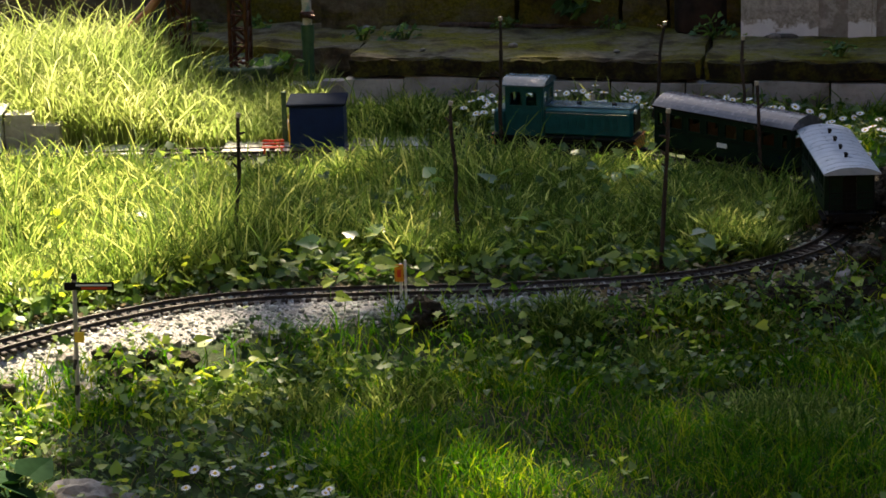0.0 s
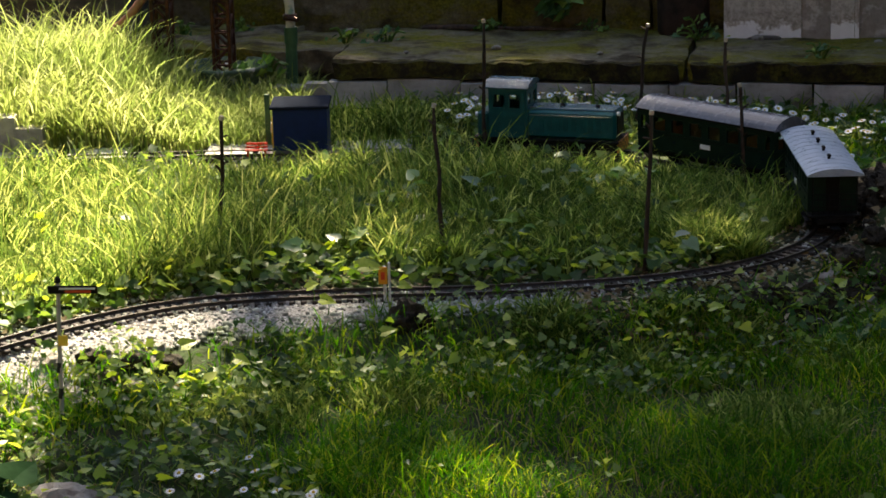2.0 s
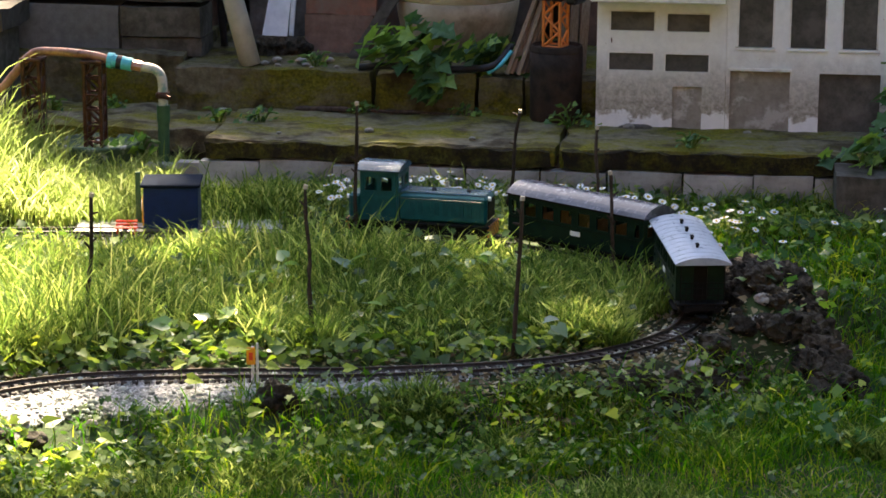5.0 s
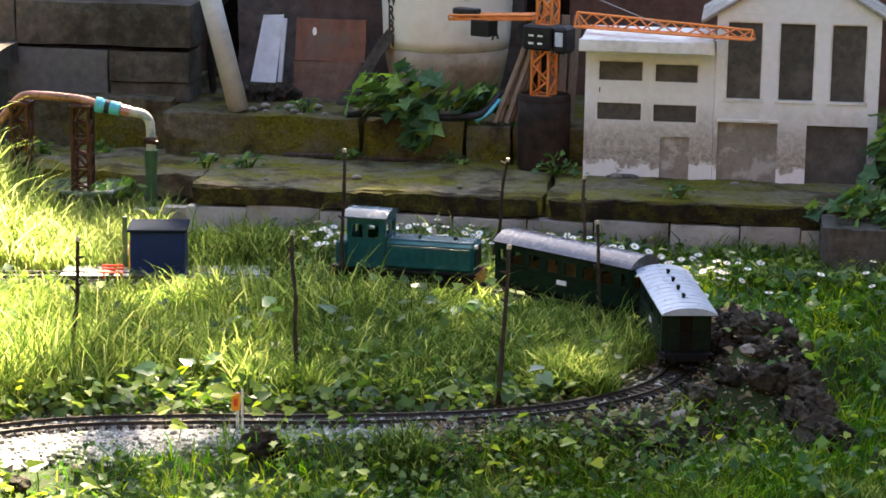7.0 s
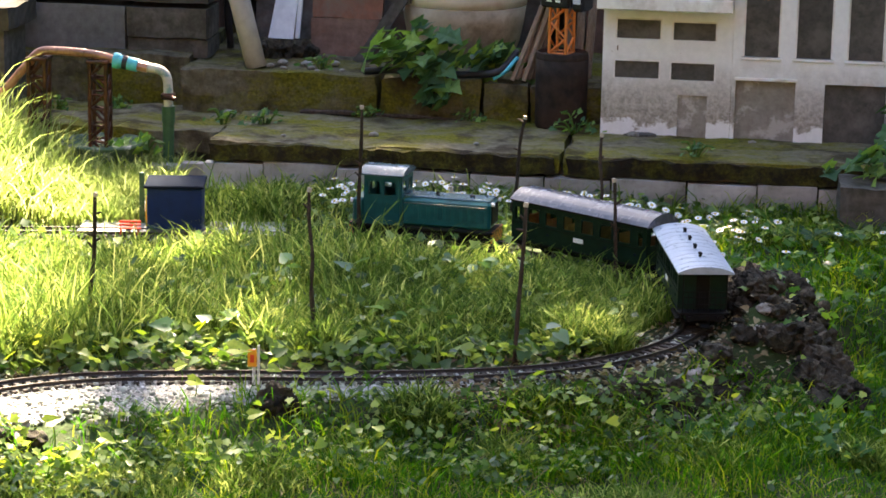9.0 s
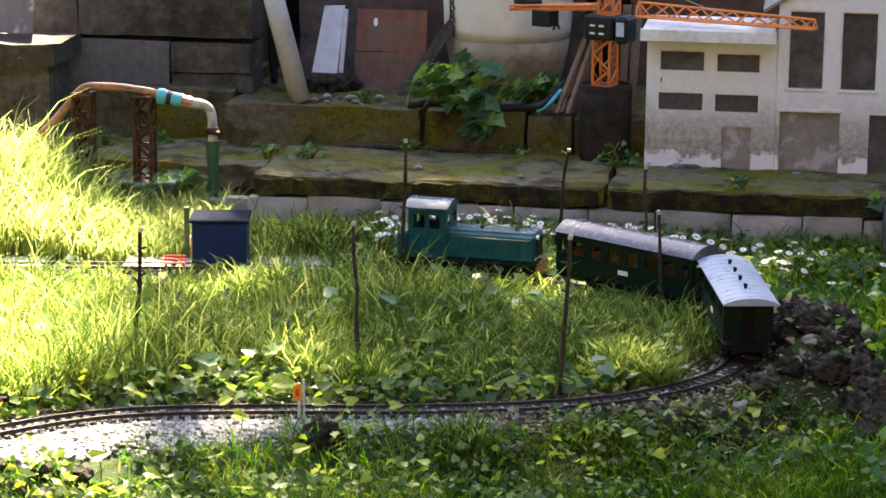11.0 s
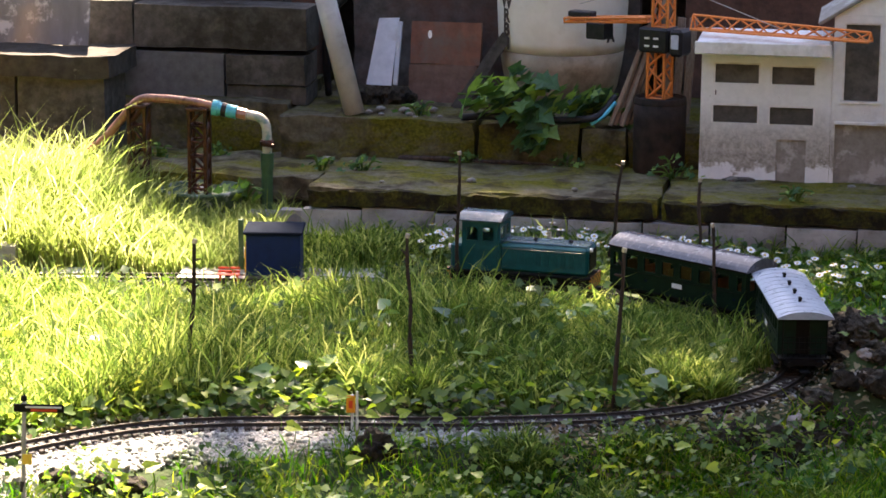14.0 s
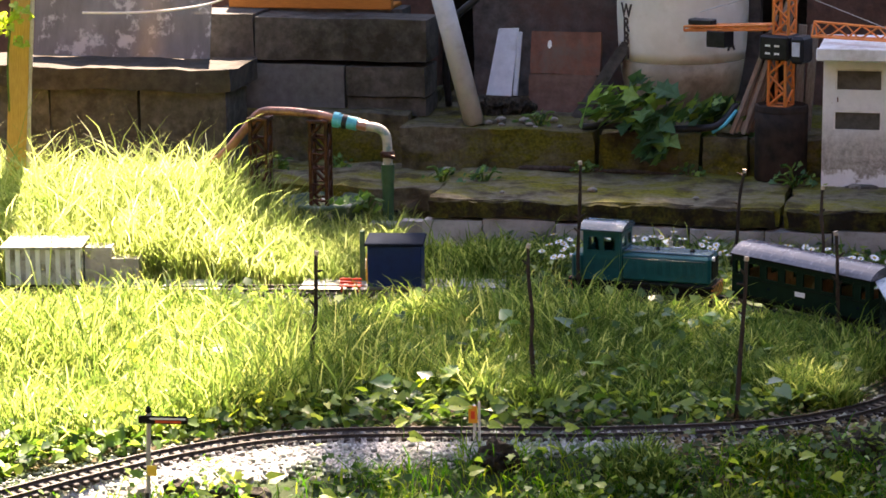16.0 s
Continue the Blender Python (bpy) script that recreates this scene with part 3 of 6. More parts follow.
def build_terrace():
    def st(name, bm, mat, label, cat, m=None, smooth=False):
        ob = part(name, bm, mat, None, label, WALL if m is None else m, smooth)
        return tagged(ob, category=cat, kind="structure")
    st("terrace_ledge", weathered(-0.43, 0.538, 0.02, 0.60, 0.082, 0.128, 0.03, 0.010, 1), M_LEDGE, "long mossy concrete ledge with a worn lip", "ledge")
    st("terrace_ledge", weathered(0.552, 2.4, 0.018, 0.60, 0.080, 0.130, 0.03, 0.009, 5), M_LEDGE, "long mossy concrete ledge with a worn lip", "ledge")
    st("terrace_ledge", weathered(-2.6, -0.44, 0.20, 0.60, 0.06, 0.118, 0.04, 0.012, 7), M_LEDGE, "broken mossy concrete ledge beside the tub", "ledge")
    st("terrace_base", weathered(-0.43, 2.4, 0.07, 0.9, -0.1, 0.10, 0.06, 0.006, 8), M_DARKCON, "dark concrete base below the ledge", "wall")
    st("terrace_base", weathered(-2.6, -0.44, 0.26, 0.9, -0.1, 0.08, 0.06, 0.006, 18), M_DARKCON, "dark concrete base behind the tub", "wall")
    for k, (x0, x1) in enumerate(((-0.62, -0.048), (-0.030, 0.265), (0.280, 0.398), (0.412, 2.4))):
        st("terrace_step", weathered(x0, x1, 0.50 + 0.006 * (k % 2), 1.3, 0.10, 0.243 - 0.003 * k, 0.025, 0.013, 3 + k * 11), M_STEP, "upper mossy concrete step, cracked", "step")
    st("terrace_step", weathered(-2.6, -0.63, 0.62, 1.3, 0.10, 0.262, 0.04, 0.010, 6), M_STEP, "upper mossy concrete step under the block wall", "step")
    # the wall is left open in two places to make the dark gaps
    for k, (x0, x1) in enumerate(((-3.4, -0.655), (-0.535, 0.37), (0.515, 3.0))):
        st("wall_back", weathered(x0, x1, 1.17, 1.29, 0.0, 0.95, 0.06, 0.006, 9 + k), M_GREYRENDER if k == 1 else M_RENDER, "patchy grey-brown rendered garden wall" if k == 1 else "red-brown rendered garden wall", "wall")
    for x0, x1 in ((-0.652, -0.538), (0.373, 0.512)):
        st("wall_lintel", weathered(x0, x1, 1.175, 1.285, 0.80, 0.95, 0.06, 0.004, 14), M_RENDER, "rendered lintel over an opening added for a dark gap", "wall")
    # closed box added behind the openings to keep light out of them
    for x0, x1, y0, y1, z0, z1 in ((-1.0, 0.9, 2.2, 2.3, 0.0, 1.0), (-1.1, -1.0, 1.29, 2.3, 0.0, 1.0), (0.9, 1.0, 1.29, 2.3, 0.0, 1.0)):
        st("wall_shed", weathered(x0, x1, y0, y1, z0, z1, 0.15, 0.004, 15), M_DARKCON, "dark wall of a closed box added behind the garden wall for shade", "wall")
    st("ceiling", box(-1.1, 1.0, 1.29, 2.3, 1.002, 1.05, 0.002), M_WOOD, "boarded lid of the added dark box, shutting out light", "ceiling")
    for k, (x0, x1) in enumerate(((-0.425, 0.105), (0.106, 0.53), (0.562, 1.02), (1.021, 1.9))):
        st("moss_fringe", weathered(x0, x1, -0.002, 0.034, 0.080, 0.127, 0.010, 0.012, 90 + k), M_MOSS, "olive moss hanging over the lip of the concrete ledge", "moss")
    # edging blocks in front of the ledge, each laid by hand
    edging = thing("edging_wall", WALL, "low row of pale concrete edging blocks below the mossy ledge", "edging", kind="structure")
    rnd = random.Random(4)
    s, k = -0.44, 0
    while s < 1.62:
        w = 0.178 + rnd.uniform(-0.02, 0.03)
        block = weathered(0, w - 0.004, 0, 0.05, -0.06, 0.076 + rnd.uniform(-0.006, 0.007), 0.03, 0.0022, 20 + k)
        at = pose(s, -0.006 + rnd.uniform(-0.005, 0.005), 0, rnd.uniform(-4, 2), rnd.uniform(-0.8, 0.8), rnd.uniform(-1.2, 1.2))
        part("block", block, M_EDGE, edging, at=at)
        s += w
        k += 1
    s = -0.58
    for w, z in ((0.09, 0.052), (0.11, 0.06)):
        part("block", weathered(0, w, 0, 0.05, -0.05, z, 0.03, 0.004, 40 + s), M_EDGE, edging, at=pose(s - 0.02, 0.02, 0, -3, 2, 4))
        s += w
    # block wall at the back
    low = thing("block_wall", WALL, "stacked old concrete blocks and a grey slab behind the hose", "block wall", kind="structure")
    for x0, x1, y0, z0, z1, mat in ((-1.34, -1.125, 0.70, 0.405, 0.545, M_DARKCON), (-1.12, -0.585, 0.70, 0.408, 0.536, M_DARKCON), (-1.17, -0.842, 0.70, 0.24, 0.394, M_GREYSLAB),
                                    (-0.832, -0.588, 0.69, 0.305, 0.392, M_DARKCON), (-0.832, -0.588, 0.70, 0.245, 0.30, M_DARKCON)):
        part("block", weathered(x0, x1, y0, y0 + 0.17, z0, z1, 0.03, 0.004, x0 * 9), mat, low)
    cap = thing("retaining_wall", WALL, "block retaining wall with a crumbling dark concrete cap", "wall", kind="structure")
    for x0, x1 in ((-2.30, -2.02), (-2.015, -1.678), (-1.672, -1.398), (-1.392, -1.125)):
        part("block", weathered(x0, x1, 0.40, 0.62, 0.05, 0.352, 0.04, 0.003, x0 * 5), M_DARKCON, cap)
    part("cap", weathered(-2.32, -1.10, 0.375, 0.66, 0.354, 0.418, 0.03, 0.009, 71), M_CAP, cap)


build_terrace()


def build_surroundings():
    """Unseen house and hedges, added behind and beside the camera to block low sky."""
    house = thing("garden_house", pose(0, -6, 0), "unseen plastered house added behind the camera to block low sky", "house")
    part("wall", pierced(22, 6.5, 0.3, [(4, 5.4, 1.0, 2.4), (9, 10.4, 0.0, 2.2), (14, 15.4, 1.0, 2.4), (4, 5.4, 3.9, 5.3), (14, 15.4, 3.9, 5.3)]), M_RENDER, house, at=pose(-11, -0.3, -0.1))
    for x, z0, z1, kind in ((4, 1.0, 2.4, "window"), (9, 0.0, 2.2, "door"), (14, 1.0, 2.4, "window"), (4, 3.9, 5.3, "window"), (14, 3.9, 5.3, "window")):
        part(kind, box(x - 11, x - 9.6, -0.15, -0.11, z0 - 0.1, z1 - 0.1, 0.005), M_BLACK if kind == "window" else M_WOOD, house)
    part("roof", box(-11.4, 11.4, -3.0, 0.4, 6.42, 6.6, 0.02), M_ROOFFELT, house)
    rng = np.random.default_rng(9)
    for x in (4.3, -5.2):
        n = 15000
        xyz = np.stack([x + rng.normal(0, 0.28, n), rng.uniform(-4.5, 8.5, n), rng.uniform(0, 5.0, n)], 1)
        hedge = new("hedge", many("hedge", [(0, 0, 0), (0.4, 0.3, 0.05), (1, 0, 0), (0.4, -0.3, 0.05)], [[0, 1, 2], [0, 2, 3]], turns(rng, n, 80, rng.uniform(0.15, 0.3, n), xyz), M_CROWN))
        tagged(hedge, "unseen tall hedge added beside the garden to block low sky", "hedge", kind="stuff")


build_surroundings()

# ---- things on the terrace ----


def build_toy_house():
    house = thing("toy_house", on_wall(0.622, 0.37, 0.127), "large weathered white toy house with blanked windows on mossy ledge", "toy house")
    z0 = 0.0
    low = [(0.034, 0.164, 0.277, 0.335), (0.192, 0.318, 0.277, 0.331), (0.031, 0.163, 0.165, 0.218), (0.189, 0.318, 0.164, 0.217), (0.215, 0.297, 0.0, 0.122)]
    part("wall", pierced(0.362, 0.372, 0.018, low), M_HOUSE_DIRT, house, "white wall with dirt and flaked paint", pose(0, 0, z0))
    tall = [(0.028, 0.130, 0.238, 0.455), (0.172, 0.275, 0.238, 0.455), (0.315, 0.417, 0.238, 0.455), (0.012, 0.178, 0.0, 0.171), (0.259, 0.428, 0.0, 0.169)]
    gable = pierced(0.452, 0.476, 0.018, tall)
    a = [gable.verts.new((x, y, z)) for y in (0, 0.018) for x, z in ((0.0, 0.4765), (0.452, 0.4765), (0.226, 0.62))]
    gable.faces.new((a[0], a[1], a[2])), gable.faces.new((a[5], a[4], a[3]))
    for i, j in ((0, 1), (1, 2), (2, 0)):
        gable.faces.new((a[i], a[i + 3], a[j + 3], a[j]))
    part("wall", gable, M_HOUSE_DIRT, house, "white gabled wall", pose(0.363, -0.004, z0))

    def blank(x0, x1, z0, z1, kind, mat, dx, sill=False):
        w = part(kind, box(x0 - 0.004, x1 + 0.004, 0.009, 0.0135, z0, z1 + 0.004), mat, house, at=pose(dx, -0.001, 0))
        if kind == "window":
            fr = bmesh.new()
            t = 0.0045
            bx(fr, x0, x0 + t, 0.001, 0.009, z0, z1)
            bx(fr, x1 - t, x1, 0.001, 0.009, z0, z1)
            bx(fr, x0 + t, x1 - t, 0.001, 0.009, z1 - t, z1)
            part("window_frame", fr, M_HOUSE, w)
        if sill:
            part("window_sill", box(x0 - 0.006, x1 + 0.006, -0.008, 0.008, z0 - 0.008, z0, 0.001), M_HOUSE, w)
    for k, h in enumerate(low):
        blank(*h, "door" if k == 4 else "window", M_DOOR if k == 4 else M_BLIND, 0.0)
    for k, h in enumerate(tall):
        blank(*h, "window" if k < 3 else "gate", M_BLIND if k < 3 else (M_DOOR if k == 3 else M_BLIND), 0.363, k < 3)
    part("lintel", box(0.372, 0.545, -0.012, 0.0, 0.172, 0.180, 0.001), M_HOUSE, house)
    roof = bmesh.new()
    bx(roof, -0.012, 0.356, -0.07, 0.25, 0.3725, 0.40, 0.004)
    bx(roof, -0.016, 0.360, -0.076, -0.066, 0.366, 0.402, 0.003)
    part("porch_roof", roof, M_HOUSE, house, "flat white porch roof")
    slab = bmesh.new()
    for s in (-1, 1):
        bx(slab, 0.0, 0.32, -0.022, 0.34, -0.004, 0.006, 0.002, Matrix.Translation((0.589, 0, 0.624)) @ Matrix.Rotation(radians(32.5 if s > 0 else 147.5), 4, "Y"))
    part("roof", slab, M_DOOR, house, "thin grey weathered gable roof")
    sides = bmesh.new()
    bx(sides, 0.0, 0.012, 0.019, 0.28, 0, 0.36)
    bx(sides, 0.80, 0.814, 0.016, 0.30, 0, 0.47)
    bx(sides, 0.0, 0.81, 0.285, 0.30, 0, 0.36)
    part("wall", sides, M_HOUSE, house)
    part("hasp", box(0.040, 0.043, -0.004, 0.002, 0.243, 0.256), M_RUST, house)


def house_material():
    """White paint that has flaked and greyed in a band above a splash line."""
    m, n, l, b = nodes_of("toy_house_paint")
    tc, sep = n.new("ShaderNodeTexCoord"), n.new("ShaderNodeSeparateXYZ")
    l.new(tc.outputs["Object"], sep.inputs[0])
    grain = noise_node(n, l, 45, 8, 0.7)
    paint = ramp(n, l, grain, [(0.3, (0.73, 0.745, 0.745)), (0.7, (0.86, 0.87, 0.87))])
    streak = noise_node(n, l, 16, 8, 0.72)
    jag = n.new("ShaderNodeMath")
    jag.operation = "MULTIPLY_ADD"
    l.new(streak, jag.inputs[0])
    jag.inputs[1].default_value = 0.16
    l.new(sep.outputs["Z"], jag.inputs[2])
    band = ramp(n, l, jag.outputs[0], [(0.118, (0, 0, 0)), (0.128, (1, 1, 1)), (0.20, (0.75, 0.75, 0.75)), (0.31, (0.0, 0.0, 0.0))])
    dirt = ramp(n, l, noise_node(n, l, 60, 7, 0.75), [(0.36, (0.17, 0.15, 0.115)), (0.64, (0.52, 0.49, 0.43))])
    col = blend(n, l, band, paint, dirt)
    spots = ramp(n, l, noise_node(n, l, 90, 4, 0.6), [(0.66, (0, 0, 0)), (0.72, (0.8, 0.8, 0.8))])
    col = blend(n, l, spots, col, (0.34, 0.31, 0.27))
    l.new(col, b.inputs["Base Color"])
    b.inputs["Roughness"].default_value = 0.8
    bp = n.new("ShaderNodeBump")
    bp.inputs["Strength"].default_value, bp.inputs["Distance"].default_value = 0.4, 0.002
    l.new(streak, bp.inputs["Height"])
    l.new(bp.outputs[0], b.inputs["Normal"])
    return m


M_HOUSE_DIRT = house_material()
build_toy_house()


def girder(name, parent, material, m, length, w, h, bays, r, taper=1.0, tri=False):
    """An open girder along x: the chords, with each strut a piece of its own."""
    def corner(x, k):
        f = 1 + (taper - 1) * x / length
        if tri:
            return m @ Vector(((x, -w / 2, 0), (x, w / 2, 0), (x, 0, h * f))[k])
        return m @ Vector(((x, -w / 2, -h / 2), (x, w / 2, -h / 2), (x, w / 2, h / 2), (x, -w / 2, h / 2))[k])
    n = 3 if tri else 4
    chords = bmesh.new()
    for k in range(n):
        bar(chords, corner(0, k), corner(length, k), r * 1.35, 5)
        bar(chords, corner(0, k), corner(0, (k + 1) % n), r, 4)
        bar(chords, corner(length, k), corner(length, (k + 1) % n), r, 4)
    body = part(name, chords, material, parent)
    for i in range(bays):
        x0, x1 = length * i / bays, length * (i + 1) / bays
        for k in range(n):
            a, b = (k, (k + 1) % n) if i % 2 == 0 else ((k + 1) % n, k)
            part("strut", bar(bmesh.new(), corner(x0, a), corner(x1, b), r, 4), material, body)
    return body


def build_crane():
    crane = thing("toy_tower_crane", on_wall(0.494, 0.50, 0.336, -21), "orange plastic toy tower crane with black cab on dark bin", "toy crane")
    up = Matrix.Rotation(radians(-90), 4, "Y")
    girder("mast", crane, M_ORANGE, up, 0.135, 0.052, 0.052, 3, 0.0036)
    girder("tower_head", crane, M_ORANGE, Matrix.Translation((0.008, 0, 0.205)) @ up, 0.13, 0.046, 0.046, 3, 0.0034)
    cab = bmesh.new()
    bx(cab, -0.05, 0.042, -0.045, 0.04, 0.133, 0.204, 0.006)
    bx(cab, 0.050, 0.090, -0.052, 0.02, 0.128, 0.205, 0.008)
    bx(cab, 0.04, 0.052, -0.03, 0.02, 0.15, 0.19)
    cabo = part("cab", cab, M_BLACK, crane, "black cab")
    for z in (0.150, 0.172):
        for x in (-0.028, 0.0):
            part("label_bar", box(x, x + 0.015, -0.0475, -0.0452, z, z + 0.0055), M_WHITE, cabo)
    part("cab_window", box(0.058, 0.082, -0.055, -0.0523, 0.150, 0.190, 0.002), M_ZINC, cabo)
    girder("jib", crane, M_ORANGE, pose(0.110, -0.02, 0.208, 0, -0.3, 0), 0.53, 0.034, 0.040, 11, 0.0027, 0.62, True)
    girder("counter_jib", crane, M_ORANGE, pose(-0.035, 0, 0.222, 0, 4, 180), 0.265, 0.045, 0.012, 6, 0.0028)
    part("motor", box(-0.290, -0.215, -0.02, 0.02, 0.2155, 0.232, 0.003), M_BLACK, crane)
    part("counterweight", box(-0.225, -0.165, -0.03, 0.03, 0.156, 0.2035, 0.003), M_BLACK, crane)
    stay = bmesh.new()
    bar(stay, (0.008, 0, 0.335), (0.40, -0.03, 0.222), 0.0012, 4)
    bar(stay, (0.008, 0, 0.335), (-0.26, 0, 0.252), 0.0012, 4)
    part("stay_cable", stay, M_PIPE, crane)


build_crane()
bin_thing = thing("round_bin", on_wall(0.500, 0.475, 0.125), "black plastic round bin streaked with rust on mossy ledge", "bin")
part("bin_body", lathe([(0.070, 0), (0.074, 0.008), (0.0755, 0.15), (0.076, 0.199), (0.066, 0.1992), (0.02, 0.1993)], 28), M_POT, bin_thing, smooth=True)
part("rim", lathe([(0.0762, 0.1994), (0.0765, 0.205), (0.074, 0.217), (0.069, 0.219), (0.066, 0.209), (0.02, 0.2085)], 28), M_POT, bin_thing, "worn rolled rim")


def letter_bm(sign, size):
    """One thin stencilled letter, centred, standing in the x-y plane."""
    curve = bpy.data.curves.new("letter", "FONT")
    curve.body, curve.size, curve.align_x, curve.extrude, curve.offset = sign, size, "CENTER", 0.001, size * 0.03
    text = bpy.data.objects.new("letter", curve)
    bm = bmesh.new()
    bm.from_mesh(bpy.data.meshes.new_from_object(text))
    bpy.data.objects.remove(text)
    return bm


def build_barrel():
    b = thing("rain_barrel", on_wall(0.158, 0.945, 0.243), "big cream plastic rain barrel with blue lid and dirty foot", "barrel")
    part("barrel_body", lathe([(0.190, 0.166), (0.194, 0.20), (0.199, 0.30), (0.200, 0.395), (0.196, 0.40)], 40), M_BARREL, b, smooth=True)
    part("barrel_foot", lathe([(0.130, 0.0), (0.154, 0.012), (0.172, 0.06), (0.183, 0.115), (0.190, 0.1655)], 40), M_BARRELLOW, b, "dirt-stained lower part", smooth=True)
    part("lid", lathe([(0.207, 0.401), (0.226, 0.403), (0.226, 0.43), (0.212, 0.437), (0.054, 0.45)], 40), M_BLUELID, b, "blue plastic lid", smooth=True)
    for k, (sign, a, z, size) in enumerate((("W", -141, 0.300, 0.056), ("R", -141, 0.258, 0.056), ("B", -141, 0.216, 0.056), ("H", -141, 0.176, 0.050), ("A", -36, 0.205, 0.046))):
        part("letter", letter_bm(sign, size), M_INK, b, at=pose(0.1985 * math.cos(radians(a)), 0.1985 * math.sin(radians(a)), z, 0, 0, a + 90) @ pose(0, 0, 0, 90, 0, 0))


build_barrel()


def build_lean_to():
    def lone(name, bm, mat, label, cat, m, smooth=False, group=""):
        return tagged(part(name, bm, mat, None, label, m, smooth), category=cat, group=group)
    pole = bmesh.new()
    bar(pole, (-0.416, 0.60, 0.238), (-0.545, 0.64, 0.70), 0.031, 20)
    lone("leaning_pipe", pole, M_PIPE, "thick grey plastic pipe leaning against the block wall", "pipe", WALL, True)
    sheet = bmesh.new()
    f = [sheet.verts.new(p) for p in ((-0.424, 0.81, 0.297), (-0.345, 0.80, 0.297), (-0.332, 0.86, 0.497), (-0.394, 0.86, 0.494))]
    face = sheet.faces.new(f)
    made = bmesh.ops.extrude_face_region(sheet, geom=[face])["geom"]
    bmesh.ops.translate(sheet, verts=[g for g in made if isinstance(g, bmesh.types.BMVert)], vec=(0, 0.008, 0))
    bmesh.ops.recalc_face_normals(sheet, faces=list(sheet.faces))
    lone("metal_sheet", sheet, M_ZINC, "pale blue tapered metal sheet leaning on the wall", "metal sheet", WALL)
    strip = box(0, 0.014, -0.012, 0.0, 0.0, 0.195, 0.002)
    lone("edge_strip", strip, M_ZINC, "narrow pale metal strip leaning beside the sheet", "metal strip", on_wall(-0.340, 0.81, 0.297) @ pose(0, 0, 0, -13, 2.5, 0))
    for k, (q, w) in enumerate(((-0.435, 0.030), (-0.392, 0.034), (-0.345, 0.032), (-0.302, 0.026))):
        lone("rubble_stone", stone_bm(w * 1.15, w, w * 1.1, k + 70, 3, 0.4), M_ROCK, "dark rubble stone under the metal sheet", "stone", on_wall(q, 0.795, 0.262), group="rubble under the metal sheet")
    clay = thing("clay_panel", on_wall(-0.30, 0.86, 0.243) @ pose(0, 0, 0, -10, 0, 0), "red-brown clay panel with grey mortar foot leaning against the wall", "panel")
    part("panel", weathered(0, 0.215, 0, 0.03, 0.115, 0.245, 0.025, 0.003, 3), M_TERRA, clay)
    part("mortar_foot", weathered(-0.004, 0.205, 0.001, 0.031, 0, 0.114, 0.025, 0.004, 5), M_MORTAR, clay, "grey-brown mortar-stained foot")
    part("tag", lathe([(0.001, 0.0), (0.008, 0.0), (0.008, 0.002), (0.001, 0.0025)], 12), M_WHITE, clay, "small pale oval tag", pose(0.058, -0.001, 0.205, 90, 0, 0) @ Matrix.Diagonal((0.8, 1.6, 1, 1)))
    lone("dark_slab", weathered(0, 0.035, 0, 0.05, 0, 0.27, 0.02, 0.005, 12), M_DARKCON, "dark rough slab leaning beside the barrel", "slab", on_wall(-0.155, 0.78, 0.243) @ pose(0, 0, 0, -8, 33, 0))
    rnd = random.Random(8)
    for k in range(6):
        lone("plank", box(-0.006, 0.006, -0.008, 0.008, 0, 0.34 + 0.02 * k, 0.001), M_WOOD, "narrow grey weathered plank leaning behind the bin", "plank",
             on_wall(0.352 + 0.011 * k, 0.535 + 0.020 * (k % 3), 0.243) @ pose(0, 0, 0, -12, 19 - 0.5 * k, rnd.uniform(-6, 6)), group="planks leaning behind the bin")
    for k in range(3):
        lone("plank", box(-0.012, 0.012, -0.007, 0.007, 0, 0.31, 0.001), M_WOOD, "upright grey plank behind the toy crane", "plank",
             on_wall(0.505 + 0.027 * k, 0.66, 0.236) @ pose(0, 0, 0, -4, 1.5 * k, 0), group="planks leaning behind the bin")
    hose = tube(spline([(-0.085, 0.55, 0.25), (0.0, 0.53, 0.26), (0.12, 0.52, 0.255), (0.25, 0.505, 0.262), (0.32, 0.505, 0.275), (0.36, 0.58, 0.32)], 8), 0.011, 8)
    lone("old_hose", hose, M_BLACK, "dark old garden hose lying along the upper step", "hose", WALL, True)
    th = tube(spline([(0.30, 0.50, 0.252), (0.335, 0.505, 0.275), (0.365, 0.54, 0.31)], 6), 0.006, 8)
    lone("green_hose", th, M_TEAL, "short end of turquoise hose beside the planks", "hose", WALL, True)
    br = tube(spline([(-0.26, 0.485, 0.132), (-0.14, 0.475, 0.138), (-0.02, 0.48, 0.134), (0.09, 0.47, 0.136), (0.22, 0.465, 0.13)], 6), lambda t: 0.010 - 0.006 * t, 7, 0.5)
    lone("dead_branch", br, M_BARK, "dark dead branch lying at the foot of the step", "branch", WALL)
    for k, (s, d, z, r) in enumerate(((-0.37, 0.58, 0.247, 0.010), (-0.345, 0.64, 0.247, 0.012), (-0.325, 0.55, 0.247, 0.008), (-0.27, 0.63, 0.247, 0.013), (-0.245, 0.57, 0.247, 0.009), (-0.19, 0.66, 0.247, 0.011), (-0.15, 0.55, 0.247, 0.007), (-0.22, 0.53, 0.247, 0.006),
                                      (0.004, 0.18, 0.130, 0.011), (0.30, 0.12, 0.130, 0.007), (-0.24, 0.12, 0.13, 0.006), (0.72, 0.33, 0.131, 0.014), (1.05, 0.30, 0.131, 0.010), (-0.46, 0.42, 0.13, 0.012), (-0.985, 0.03, 0.045, 0.03), (-1.20, -0.05, 0.06, 0.045))):
